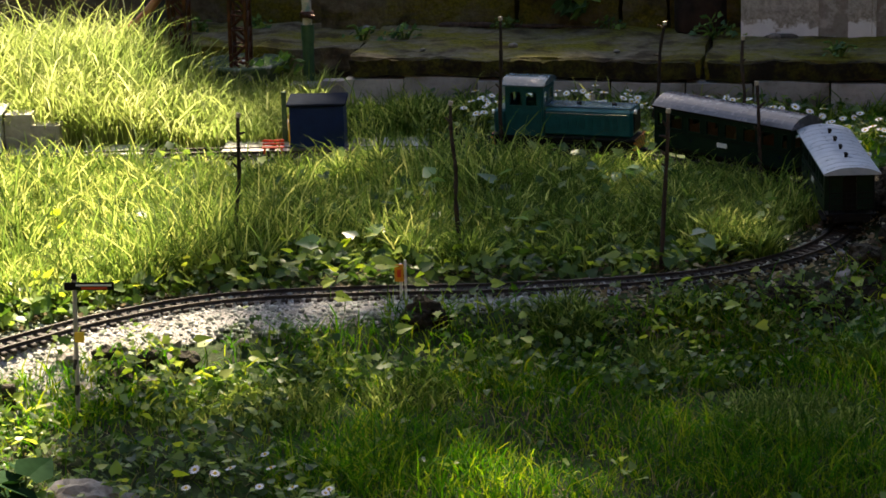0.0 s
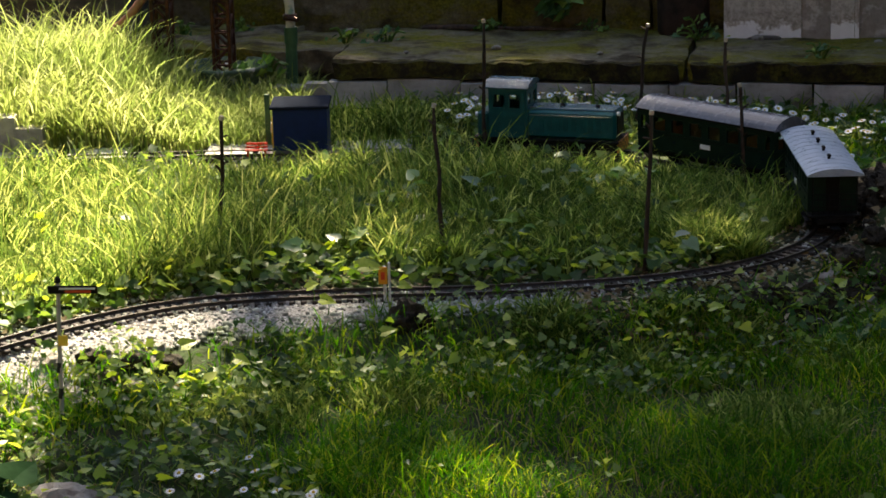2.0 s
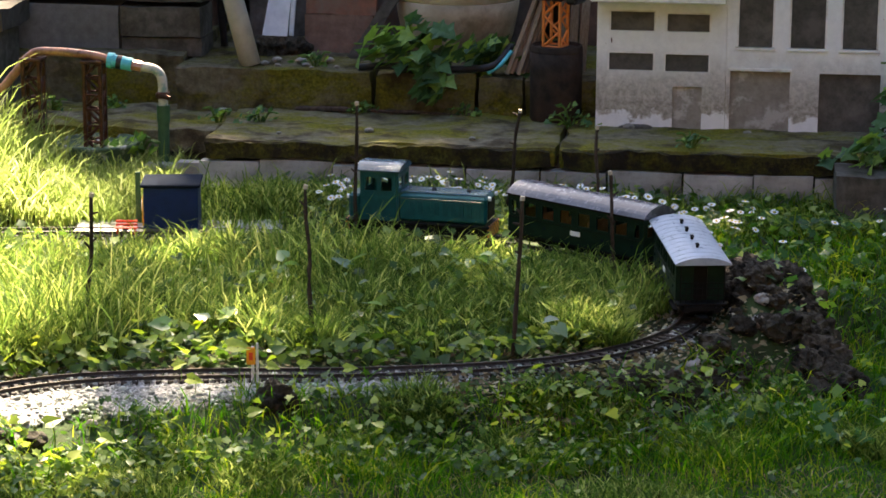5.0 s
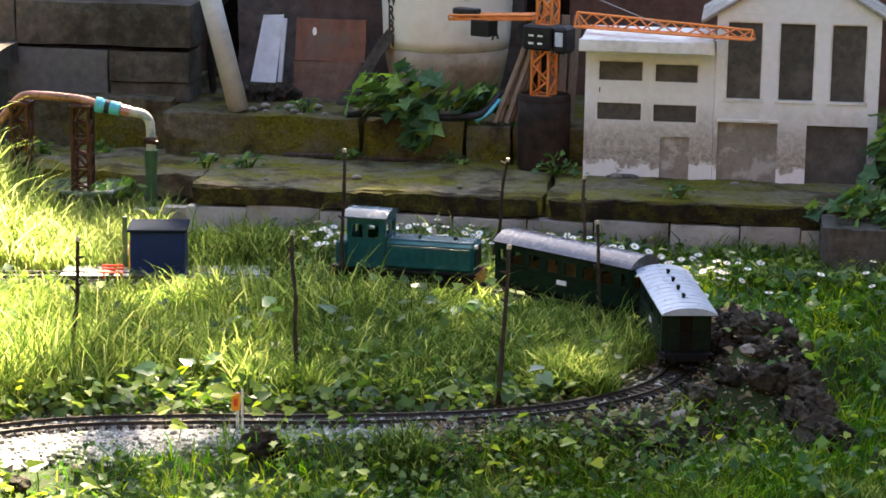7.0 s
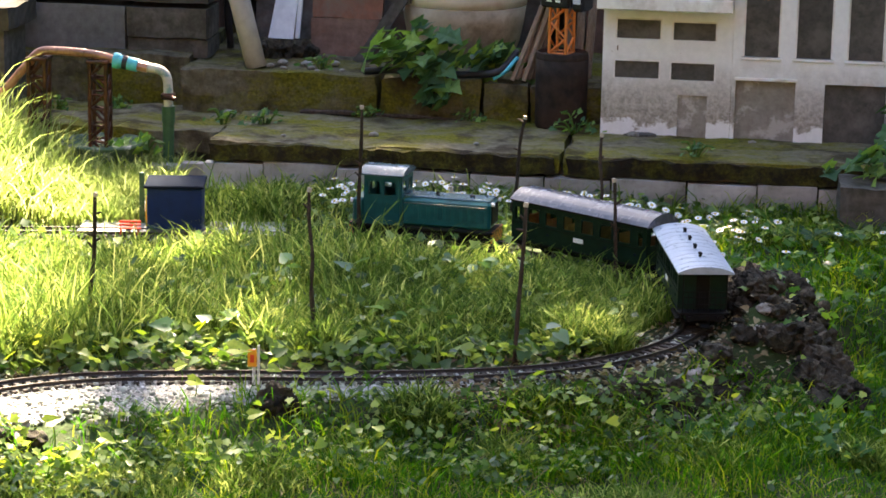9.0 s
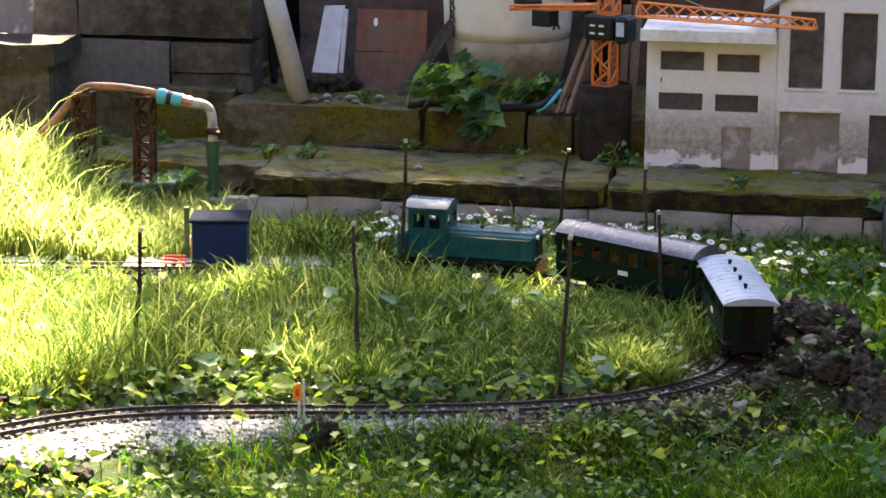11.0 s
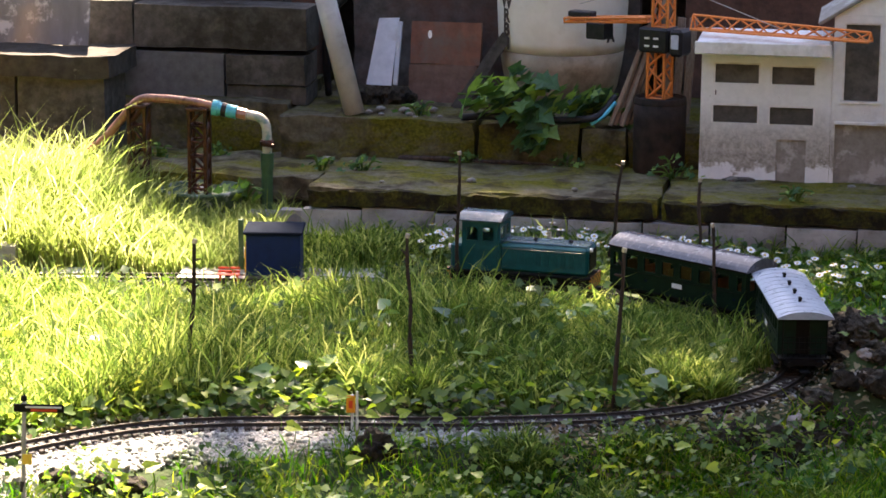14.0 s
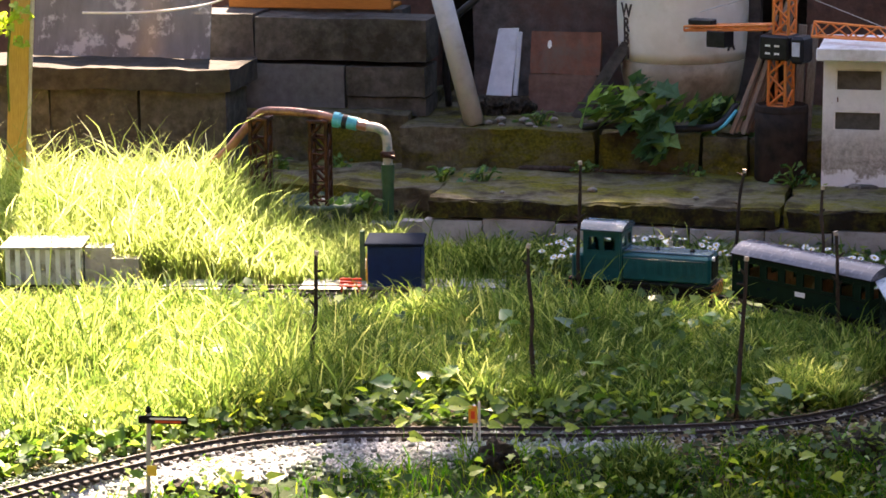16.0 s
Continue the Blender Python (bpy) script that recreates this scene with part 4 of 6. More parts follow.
        lone("loose_stone", stone_bm(r * 1.3, r, r * 0.7, k + 2, 2), M_PALEROCK, "small pale loose stone on the concrete step", "stone", on_wall(s, d, z + r * 0.45), True, "loose stones on the terrace")
    lone("flat_stone", stone_bm(0.045, 0.012, 0.009, 31, 2), M_DARKCON, "flat dark chip of slate before the toy house", "stone", on_wall(0.74, 0.345, 0.135))
    lone("white_cable", tube(spline([(-1.62, 0.56, 0.558), (-1.455, 0.555, 0.562), (-1.313, 0.55, 0.575), (-1.189, 0.55, 0.601), (-1.092, 0.56, 0.664), (-1.06, 0.60, 0.75)], 8), 0.004, 6), M_WHITE, "thin white cable hanging before the glass sheet", "cable", WALL, True)
    lone("dark_hose", tube(spline([(-0.40, 1.12, 0.90), (-0.425, 0.90, 0.72), (-0.429, 0.80, 0.658), (-0.446, 0.80, 0.598), (-0.523, 0.80, 0.522), (-0.56, 0.86, 0.40), (-0.56, 0.90, 0.25)], 8), 0.012, 8), M_BLACK, "dark hose looped behind the leaning pipe", "hose", WALL, True)
    crate = thing("orange_crate", on_wall(-1.25, 0.86, 0.546), "orange wooden crate resting on the block wall", "crate")
    for z in (0.0, 0.058, 0.116):
        part("slat", box(0, 0.52, 0, 0.012, z, z + 0.05, 0.002), M_CRATE, crate)
    for x in (0.0, 0.50):
        part("post", box(x, x + 0.02, 0.013, 0.03, 0, 0.17, 0.002), M_CRATE, crate)
    part("slat", box(0, 0.52, 0.031, 0.14, 0, 0.012, 0.002), M_CRATE, crate)
    lone("crate_support", weathered(-1.28, -0.70, 0.875, 1.0, 0.245, 0.546, 0.06, 0.003, 2), M_DARKCON, "dark concrete pier carrying the crate", "pier", WALL)
    pane = thing("glass_sheet", on_wall(-1.80, 0.60, 0.419), "old streaky glass sheet leaning on the wall cap", "glass sheet")
    part("pane", box(0, 0.565, 0, 0.006, 0, 0.30, 0.001), M_SHEET, pane, at=pose(0, 0, 0, -12, 0, 0))
    lone("ochre_stake", tube(spline([(-1.55, 0.605, 0.0), (-1.53, 0.60, 0.2), (-1.515, 0.595, 0.40)], 4), 0.016, 8), M_POST, "ochre bamboo stake behind the glass", "stake", on_wall(0, 0.16, 0.245))


M_CRATE = surf("orange_board", (0.34, 0.12, 0.02), (0.48, 0.19, 0.035), 30, 0.6, 0.2, stretch=(1, 10, 10))
build_lean_to()


def build_water_tower():
    hose = thing("water_hose", WALL, "copper-coloured hose bent over two rusty trestles", "hose")
    run = spline([(-1.55, 0.02, 0.055), (-1.30, 0.06, 0.13), (-1.16, 0.09, 0.165), (-1.06, 0.11, 0.205), (-0.985, 0.12, 0.285), (-0.935, 0.12, 0.338), (-0.87, 0.115, 0.345), (-0.80, 0.105, 0.343), (-0.745, 0.10, 0.337), (-0.695, 0.10, 0.323)], 8)
    part("hose_pipe", tube(run, 0.0125, 12), M_HOSE, hose, smooth=True)
    coup = bmesh.new()
    bar(coup, (-0.708, 0.10, 0.327), (-0.648, 0.10, 0.316), 0.019, 16)
    bar(coup, (-0.716, 0.10, 0.328), (-0.700, 0.10, 0.3255), 0.0225, 16)
    part("coupling", coup, M_TEAL, hose, "turquoise coupling", smooth=False)
    ring = bmesh.new()
    bar(ring, (-0.690, 0.10, 0.3235), (-0.676, 0.10, 0.321), 0.0205, 16)
    part("collar", ring, M_BLACK, hose)
    nut = bmesh.new()
    bar(nut, (-0.647, 0.10, 0.316), (-0.620, 0.10, 0.311), 0.016, 8)
    part("nut", nut, M_HOSE, hose)
    part("elbow", tube(spline([(-0.62, 0.10, 0.311), (-0.585, 0.10, 0.305), (-0.566, 0.10, 0.285), (-0.562, 0.10, 0.245), (-0.562, 0.10, 0.20)], 6), 0.0135, 12), M_OLDWHITE, hose, "stained white elbow", smooth=True)
    tap = bmesh.new()
    bar(tap, (-0.575, 0.09, 0.235), (-0.535, 0.075, 0.229), 0.007, 8)
    bx(tap, -0.580, -0.545, 0.082, 0.118, 0.225, 0.243, 0.004)
    part("tap", tap, M_RUST, hose)
    pipe = bmesh.new()
    bar(pipe, (-0.564, 0.10, -0.03), (-0.562, 0.10, 0.165), 0.0165, 14)
    bar(pipe, (-0.562, 0.10, 0.160), (-0.562, 0.10, 0.205), 0.0185, 14)
    part("standpipe", pipe, M_GREENPIPE, hose, "dark green standpipe")
    for k, (s, d, z0, z1) in enumerate(((-0.758, 0.105, 0.062, 0.328), (-0.937, 0.12, 0.0, 0.327))):
        tower = thing("trestle_tower", on_wall(s, d, z0), "rusty lattice trestle made of metal profiles carrying the hose", "trestle", "trestles under the hose")
        legs = (-0.023, 0.023)
        for x in legs:
            for y in legs:
                part("leg", box(x - 0.005, x + 0.005, y - 0.005, y + 0.005, 0, z1 - z0, 0.001), M_RUST, tower)
        rnd = random.Random(k + 3)
        n = 6
        for i in range(n):
            za, zb = (z1 - z0) * i / n, (z1 - z0) * (i + 1) / n
            for y in legs:
                f = 1 if i % 2 else -1
                part("brace", bar(bmesh.new(), (-0.023 * f, y, za), (0.023 * f, y, zb), 0.0042, 5), M_RUST, tower)
                part("brace", bar(bmesh.new(), (-0.023, y, zb - 0.006), (0.023, y, zb - 0.006 + rnd.uniform(-0.006, 0.006)), 0.0035, 5), M_RUST, tower)
            for x in legs:
                part("brace", bar(bmesh.new(), (x, -0.023, za), (x, 0.023, zb), 0.0042, 5), M_RUST, tower)
        part("bracing_clip", bx(bmesh.new(), -0.032, 0.032, -0.032, 0.032, z1 - z0 - 0.01, z1 - z0, 0.002), M_RUST, tower)
    tub = lathe([(0.100, -0.02), (0.112, 0.052), (0.118, 0.058), (0.117, 0.066), (0.109, 0.066), (0.104, 0.05), (0.01, 0.047)], 32)
    tagged(part("round_tub", tub, M_TUB, None, "sunken round green tub with a pale worn rim", on_wall(-0.745, 0.09, 0.036), True), category="tub")


build_water_tower()

# ---- things in the garden ----


def gz(x, y):
    return float(height(x, y)[0])


def build_sticks():
    rnd = random.Random(21)
    rows = (((-0.699, 5.267), (-0.677, 0.301)), ((-0.205, 5.27), (-0.222, 0.318)), ((-0.137, 6.161 - 0.07), (-0.125, 0.352)), ((0.256, 6.43), (0.288, 0.272)),
            ((0.478, 6.10), (0.462, 0.291)), ((0.487, 5.80), (0.480, 0.240)), ((0.223, 5.121), (0.235, 0.326)), ((0.10, 6.42), (0.102, 0.09)))
    for k, ((x, y), (tx, tz)) in enumerate(rows):
        stick = thing("twig_post", pose(x, y, gz(x, y) - 0.02), "thin upright twig with bark pushed into the grass" if k != 7 else "short pale twig stub standing among the daisies",
                      "twig", "twig posts along the railway")
        h = tz - gz(x, y) + 0.02
        lean = tx - x
        pts = [Vector((lean * t + rnd.uniform(-0.0035, 0.0035), rnd.uniform(-0.004, 0.004), h * t)) for t in (0, 0.2, 0.4, 0.6, 0.8, 1)]
        r = 0.0058 if k != 7 else 0.008
        part("stem", tube(spline(pts, 4), lambda t, r=r: r * (1 - 0.35 * t), 7, 0.35, k), M_BARK if k != 7 else M_CUT, stick)
        if k != 7:
            for j in range(rnd.randint(2, 4)):
                t = rnd.uniform(0.55, 0.98)
                s = rnd.choice((-1, 1))
                p = Vector((lean * t, 0, h * t))
                part("side_shoot", bar(bmesh.new(), p, p + Vector((s * rnd.uniform(0.006, 0.018), -0.004, rnd.uniform(0.004, 0.016))), 0.0035, 5, 0.002), M_BARK, stick)
            tip = bmesh.new()
            bar(tip, pts[-1] + Vector((0, 0, -0.002)), pts[-1] + Vector((rnd.uniform(-0.003, 0.003), 0, 0.007)), 0.0052, 6)
            part("cut_end", tip, M_CUT, stick, "pale cut end")


build_sticks()


def build_halt():
    hut = thing("signal_box", pose(-0.598, 6.285, 0.0, 0, 0, 1), "small dark blue box with grey lid on the platform", "box")
    part("body", box(-0.075, 0.063, -0.067, 0.06, 0.008, 0.1145, 0.002), M_BLUE, hut)
    part("lid", box(-0.082, 0.069, -0.073, 0.066, 0.115, 0.1225, 0.002), M_BOXLID, hut, "flat blue-grey lid")
    part("base", box(-0.078, 0.066, -0.070, 0.063, 0.0, 0.0075, 0.001), M_GREYSLAB, hut)
    part("side_panel", box(-0.0795, -0.0755, -0.050, 0.035, 0.012, 0.09, 0.001), M_YELLOW, hut, "yellow and white side panel")
    part("side_panel", box(-0.0825, -0.080, -0.045, 0.03, 0.05, 0.075, 0.001), M_WHITE, hut)
    part("post", box(-0.104, -0.091, 0.04, 0.053, 0.0, 0.132, 0.001), M_GREENPIPE, hut, "grey post behind")
    plat = thing("platform", pose(-0.60, 6.30, -0.012), "narrow platform of pale concrete slabs beside the track", "platform")
    for k in range(4):
        x = -0.25 + 0.135 * k
        part("slab", weathered(x, x + 0.12, -0.083, 0.06, -0.01, 0.0115, 0.04, 0.0015, k), M_SLAB, plat)
    for k in range(2):
        x = -0.80 + 0.19 * k
        part("slab", weathered(x, x + 0.155, -0.083, 0.03, -0.01, 0.010, 0.04, 0.0015, k + 9), M_SLAB, plat)
    bench = thing("red_bench", pose(-0.715, 6.205, 0.0), "tiny red slatted bench on the platform", "bench")
    for z in (0.008, 0.016, 0.025):
        part("slat", box(-0.028, 0.028, 0.012, 0.016, z, z + 0.0055, 0.0008), M_RED, bench)
    for y in (-0.008, 0.0):
        part("slat", box(-0.028, 0.028, y, y + 0.006, 0.0125, 0.0155), M_RED, bench)
    for x in (-0.024, 0.020):
        part("leg", box(x, x + 0.004, -0.006, 0.011, -0.002, 0.0122), M_RED, bench)
    stop = thing("toy_building", pose(-1.46, 6.31, 0.0, 0, 0, 3), "sunlit white toy building with ribbed walls beside the track", "toy building")
    part("wall", box(-0.16, 0.035, -0.06, 0.06, 0.0, 0.095, 0.002), M_SLAB, stop)
    for k in range(8):
        part("rib", box(-0.158 + 0.026 * k, -0.146 + 0.026 * k, -0.066, -0.0605, 0.0, 0.095, 0.001), M_WHITE, stop)
    part("roof", box(-0.17, 0.042, -0.072, 0.07, 0.0955, 0.103, 0.002), M_SLAB, stop)
    for k, (x, w, h, y) in enumerate(((-1.385, 0.07, 0.088, 6.33), (-1.315, 0.075, 0.06, 6.325))):
        tagged(part("stone_block", weathered(-w / 2, w / 2, -0.03, 0.03, -0.02, h, 0.02, 0.002, k + 3), M_EDGE, None, "sunlit concrete block beside the toy building", pose(x, y, 0)), category="block", group="blocks beside the toy building")
    post = thing("ochre_post", pose(-1.775, 7.0, -0.02, 0, 4.0, 0), "sunlit ochre wooden post with a pale cord", "post")
    part("shaft", box(-0.03, 0.03, -0.02, 0.02, 0, 0.9, 0.003), M_POST, post)
    part("cord", tube(spline([(0.036, -0.02, 0.05), (0.034, -0.022, 0.4), (0.036, -0.02, 0.8)], 4), 0.006, 6), M_CUT, post, "pale cord")


build_halt()


def build_signals():
    x, y = -0.895, 4.40
    z = gz(x, y)
    s = thing("semaphore_signal", pose(x, y, z - 0.02, 0, 0.5, 0), "model semaphore signal with a dark arm on a thin striped post", "signal")
    h = 0.208 - z
    part("post", bar(bmesh.new(), (0, 0, 0), (0.008, 0, h), 0.0042, 8), M_PIPE, s)
    for k in range(3):
        part("band", bar(bmesh.new(), (0.001, 0, 0.03 + 0.05 * k), (0.003, 0, 0.05 + 0.05 * k), 0.0049, 8), M_BLACK, s)
    arm = part("arm", box(-0.010, 0.082, -0.0075, -0.0045, h - 0.018, h - 0.003, 0.001), M_UNDER, s, "dark arm with a red and white face")
    part("arm_stripe", box(0.012, 0.078, -0.0095, -0.008, h - 0.0095, h - 0.0062), M_WHITE, arm)
    part("arm_stripe", box(0.022, 0.070, -0.0095, -0.008, h - 0.0155, h - 0.011), M_RED, arm)
    part("finial", lathe([(0.002, h), (0.006, h + 0.003), (0.005, h + 0.010), (0.001, h + 0.014)], 8), M_UNDER, s, at=pose(0.008, 0, 0))
    part("plate", box(0.004, 0.022, -0.008, -0.0055, h - 0.118, h - 0.098, 0.001), M_YELLOW, s, "small yellow number plate")
    x, y = -0.316, 4.905
    z = gz(x, y)
    b = thing("marker_sign", pose(x, y, z - 0.02), "small white marker post with an orange plate beside the track", "sign")
    part("post", box(-0.003, 0.003, -0.003, 0.003, 0, 0.105, 0.001), M_WHITE, b)
    part("post", box(0.007, 0.012, -0.003, 0.003, 0, 0.112, 0.001), M_WHITE, b)
    pl = part("plate", box(-0.012, 0.006, -0.008, -0.0035, 0.068, 0.104, 0.001), M_ORANGEY, b, "orange plate")
    part("plate_bar", box(-0.007, 0.001, -0.010, -0.0085, 0.078, 0.094), M_RED, pl)
    tagged(part("buffer_stub", box(-0.012, 0.012, -0.01, 0.01, 0, 0.07, 0.003), M_ROCK, None, "small dark stub of wood beside the gravel", pose(-1.03, 4.44, gz(-1.03, 4.44) - 0.01)), category="stub")
    tagged(part("dark_rock", stone_bm(0.040, 0.030, 0.036, 11, 4, 0.40), M_ROCK, None, "dark lump of rock in the gravel beside the track", pose(-0.268, 4.80, gz(-0.268, 4.80) + 0.016)), category="rock")
    rnd = random.Random(3)
    for k in range(120):
        t = rnd.random()
        a = radians(-74 + 108 * t)
        r = 0.58 + rnd.uniform(0.02, 0.25)
        x, y = 0.13 + r * math.cos(a), 5.47 + r * math.sin(a) * 0.98
        s = rnd.uniform(0.010, 0.032) * (1.2 if t > 0.35 else 0.85)
        pale = s < 0.022 and rnd.random() < 0.25
        ob = part("bank_rock", clinker_bm(s * rnd.uniform(0.9, 1.5), s, s * rnd.uniform(0.7, 1.0), k + 40, 3), M_PALEROCK if pale else M_ROCK, None,
                  "pale stone in the railway bank" if pale else "dark rough stone in the railway bank", pose(x, y, gz(x, y) + s * 0.3, rnd.uniform(-30, 30), rnd.uniform(-30, 30), rnd.uniform(0, 360)))
        tagged(ob, category="stone", group="stones of the railway bank")
    for k in range(17):
        x, y, r = 0.70 + 0.23 * rnd.random(), 5.16 + 0.50 * k / 16, rnd.uniform(0.032, 0.058)
        tagged(part("bank_rock", clinker_bm(r * 1.2, r, r * 0.95, k + 240, 4), M_ROCK, None, "large dark jagged stone in the railway bank", pose(x, y, gz(x, y) + r * 0.35, rnd.uniform(-25, 25), rnd.uniform(-25, 25), k * 47)), category="stone", group="stones of the railway bank")
    for k in range(26):
        x = rnd.uniform(-1.25, -0.4)
        y = 4.945 - max(0, -0.5 - x) ** 1.6 * 0.62 - rnd.uniform(0.15, 0.36)
        s = rnd.uniform(0.010, 0.026)
        tagged(part("bank_rock", stone_bm(s * 1.3, s, s * 0.7, k + 140, 2, 0.35), M_PALEROCK if rnd.random() < 0.6 else M_ROCK, None, "rough stone at the edge of the gravel bank",
                    pose(x, y, gz(x, y) + s * 0.25, 0, 0, rnd.uniform(0, 360))), category="stone", group="stones of the railway bank")
    tagged(part("kerb_stone", stone_bm(0.085, 0.06, 0.045, 55, 4, 0.45), M_PALEROCK, None, "low rough pale stone at the edge of the lawn", pose(-0.80, 3.97, gz(-0.80, 3.97), 0, 0, 6)), category="stone")
    tagged(part("corner_stone", weathered(0, 0.36, 0, 0.16, -0.05, 0.115, 0.03, 0.009, 61), M_DARKCON, None, "rough concrete block beside the end of the edging", on_wall(1.285, -0.155, 0.0)), category="stone")


M_ORANGEY = surf("orange_plate", (0.70, 0.28, 0.02), (0.82, 0.38, 0.04), 60, 0.5, 0.1)
build_signals()

# ---- the train ----
LENGTHS = np.concatenate([[0], np.cumsum([(b - a).length for a, b in zip(LINE, LINE[1:])])])


def at_length(s):
    k = int(np.clip(np.searchsorted(LENGTHS, s) - 1, 0, len(LINE) - 2))
    return LINE[k].lerp(LINE[k + 1], (s - LENGTHS[k]) / (LENGTHS[k + 1] - LENGTHS[k]))


def stand_on_track(s, wheelbase):
    a, b = at_length(s - wheelbase / 2), at_length(s + wheelbase / 2)
    c, d = (a + b) / 2, b - a
    return pose(c.x, c.y, 0.0025, 0, 0, math.degrees(math.atan2(d.y, d.x)))


def wheelset(parent, x, r=0.0155):
    for s in (-1, 1):
        w = bmesh.new()
        turn = Matrix.Translation((x, s * 0.0235, r)) @ Matrix.Rotation(radians(90), 4, "X")
        cyl(w, r, r, -0.004, 0.004, 20, turn)
        cyl(w, r + 0.002, r + 0.002, -0.0055 if s < 0 else 0.0042, -0.0042 if s < 0 else 0.0055, 20, turn)
        wh = part("wheel", w, M_UNDER, parent)
        part("tyre", cyl(bmesh.new(), r * 1.01, r * 1.01, -0.0028, 0.0028, 20, turn), M_STEEL, wh)
        h = bmesh.new()
        bx(h, x - 0.013, x + 0.013, s * 0.031 - 0.0025, s * 0.031 + 0.0025, r - 0.008, 0.042, 0.001)
        part("axle_guard", h, M_UNDER, parent)


def rounded_roof(x0, x1, half, z0, rise, thick=0.004, sides=14):
    """A curved carriage roof, thick at its eaves, closed at both ends."""
    bm = bmesh.new()
    out = []
    for x in (x0, x1):
        ring = []
        for k in range(sides + 1):
            y = -half + 2 * half * k / sides
            ring.append(bm.verts.new((x, y, z0 + thick + rise * (1 - (abs(y) / half) ** 2.4))))
        low = [bm.verts.new((x, half, z0)), bm.verts.new((x, -half, z0))]
        out.append(ring + low)
    m = len(out[0])
    for k in range(m):
        bm.faces.new((out[0][k], out[0][(k + 1) % m], out[1][(k + 1) % m], out[1][k]))
    bm.faces.new(out[0][::-1])
    bm.faces.new(out[1])
    bmesh.ops.recalc_face_normals(bm, faces=list(bm.faces))
    return bm


def build_loco(m):
    loco = thing("model_locomotive", m, "dark green model diesel locomotive with long bonnet and striped beams", "locomotive")
    part("underframe", box(-0.180, 0.180, -0.040, 0.040, 0.020, 0.046, 0.003), M_UNDER, loco)
    part("footplate", box(-0.186, 0.186, -0.055, 0.055, 0.0465, 0.054, 0.002), M_UNDER, loco)
    hood = bmesh.new()
    bx(hood, -0.176, 0.052, -0.045, 0.045, 0.0545, 0.131, 0.007)
    part("bonnet", hood, M_LOCO, loco)
    part("bonnet_cover", box(-0.172, 0.050, -0.035, 0.035, 0.1312, 0.1355, 0.003), M_LOCOROOF, loco, "glossy bonnet top")
    part("short_bonnet", box(0.148, 0.180, -0.045, 0.045, 0.0545, 0.122, 0.006), M_LOCO, loco)
    for x in (-0.12, -0.03):
        part("filler_cap", lathe([(0.006, 0.1356), (0.006, 0.140), (0.003, 0.142)], 10), M_UNDER, loco, at=pose(x, 0, 0))
    for s in (-1, 1):
        side = part("cab_side", pierced(0.094, 0.134, 0.004, [(0.012, 0.040, 0.082, 0.118), (0.052, 0.082, 0.082, 0.118), ]), M_LOCO, loco, at=pose(0.053, s * 0.052 - 0.002, 0.0545))
        for w0, w1 in ((0.012, 0.040), (0.052, 0.082)):
            g = part("pane", box(w0, w1, 0.0015, 0.0025, 0.082, 0.118), M_GLASS, side)
            g.visible_shadow = False
        for k in range(9):
            x = -0.160 + 0.021 * k
            part("louvre", box(x, x + 0.013, s * 0.0462 - 0.001, s * 0.0462 + 0.001, 0.075, 0.112, 0.0005), M_LOCO, loco)
        part("handrail", bar(bmesh.new(), (-0.165, s * 0.050, 0.119), (0.045, s * 0.050, 0.119), 0.0011, 6), M_STEEL, loco)
        part("step", box(0.085, 0.115, s * 0.050 - 0.006, s * 0.050 + 0.006, 0.014, 0.019), M_UNDER, loco)
        part("side_tank", box(-0.05, 0.05, s * 0.044 - 0.008, s * 0.044 + 0.008, 0.022, 0.044, 0.003), M_UNDER, loco)
    for x, holes in ((0.053, [(0.010, 0.040, 0.086, 0.118), (0.060, 0.090, 0.086, 0.118)]), (0.1475, [(0.010, 0.040, 0.080, 0.118), (0.060, 0.090, 0.080, 0.118)])):
        end = part("cab_end", pierced(0.100, 0.134, 0.004, holes), M_LOCO, loco, at=Matrix.Translation((x, -0.050, 0.0545)) @ pose(0, 0, 0, 0, 0, 90))
        for h in holes:
            g = part("pane", box(h[0], h[1], 0.0015, 0.0025, h[2], h[3]), M_GLASS, end)
            g.visible_shadow = False
    part("cab_roof", rounded_roof(0.044, 0.157, 0.060, 0.1888, 0.016), M_LOCOROOF, loco, "glossy curved cab roof", smooth=False)
    part("dashboard", box(0.060, 0.085, -0.04, 0.04, 0.0545, 0.120, 0.003), M_UNDER, loco)
    part("radiator", box(-0.1785, -0.1762, -0.034, 0.034, 0.068, 0.122, 0.001), M_UNDER, loco, "black radiator grille")
    for x, s in ((-0.186, -1), (0.1805, 1)):
        part("buffer_beam", box(0, 0.0055, -0.052, 0.052, 0.018, 0.054, 0.001), M_CHEVRON, loco, "orange and black striped buffer beam", at=pose(x, 0, 0))
        for y in (-0.034, 0.034):
            part("lamp", cyl(bmesh.new(), 0.0055, 0.0065, 0, 0.006, 12, pose(-0.1785 if s < 0 else 0.180, y, 0.127 if s < 0 else 0.112, 0, 90 * s, 0)), M_WHITE, loco)
        part("coupler", box(min(x, x + s * 0.02), max(x, x + s * 0.02) + 0.004, -0.012, 0.012, 0.014, 0.020, 0.002), M_UNDER, loco)
    for x in (-0.105, 0.0, 0.105):
        wheelset(loco, x, 0.0185)


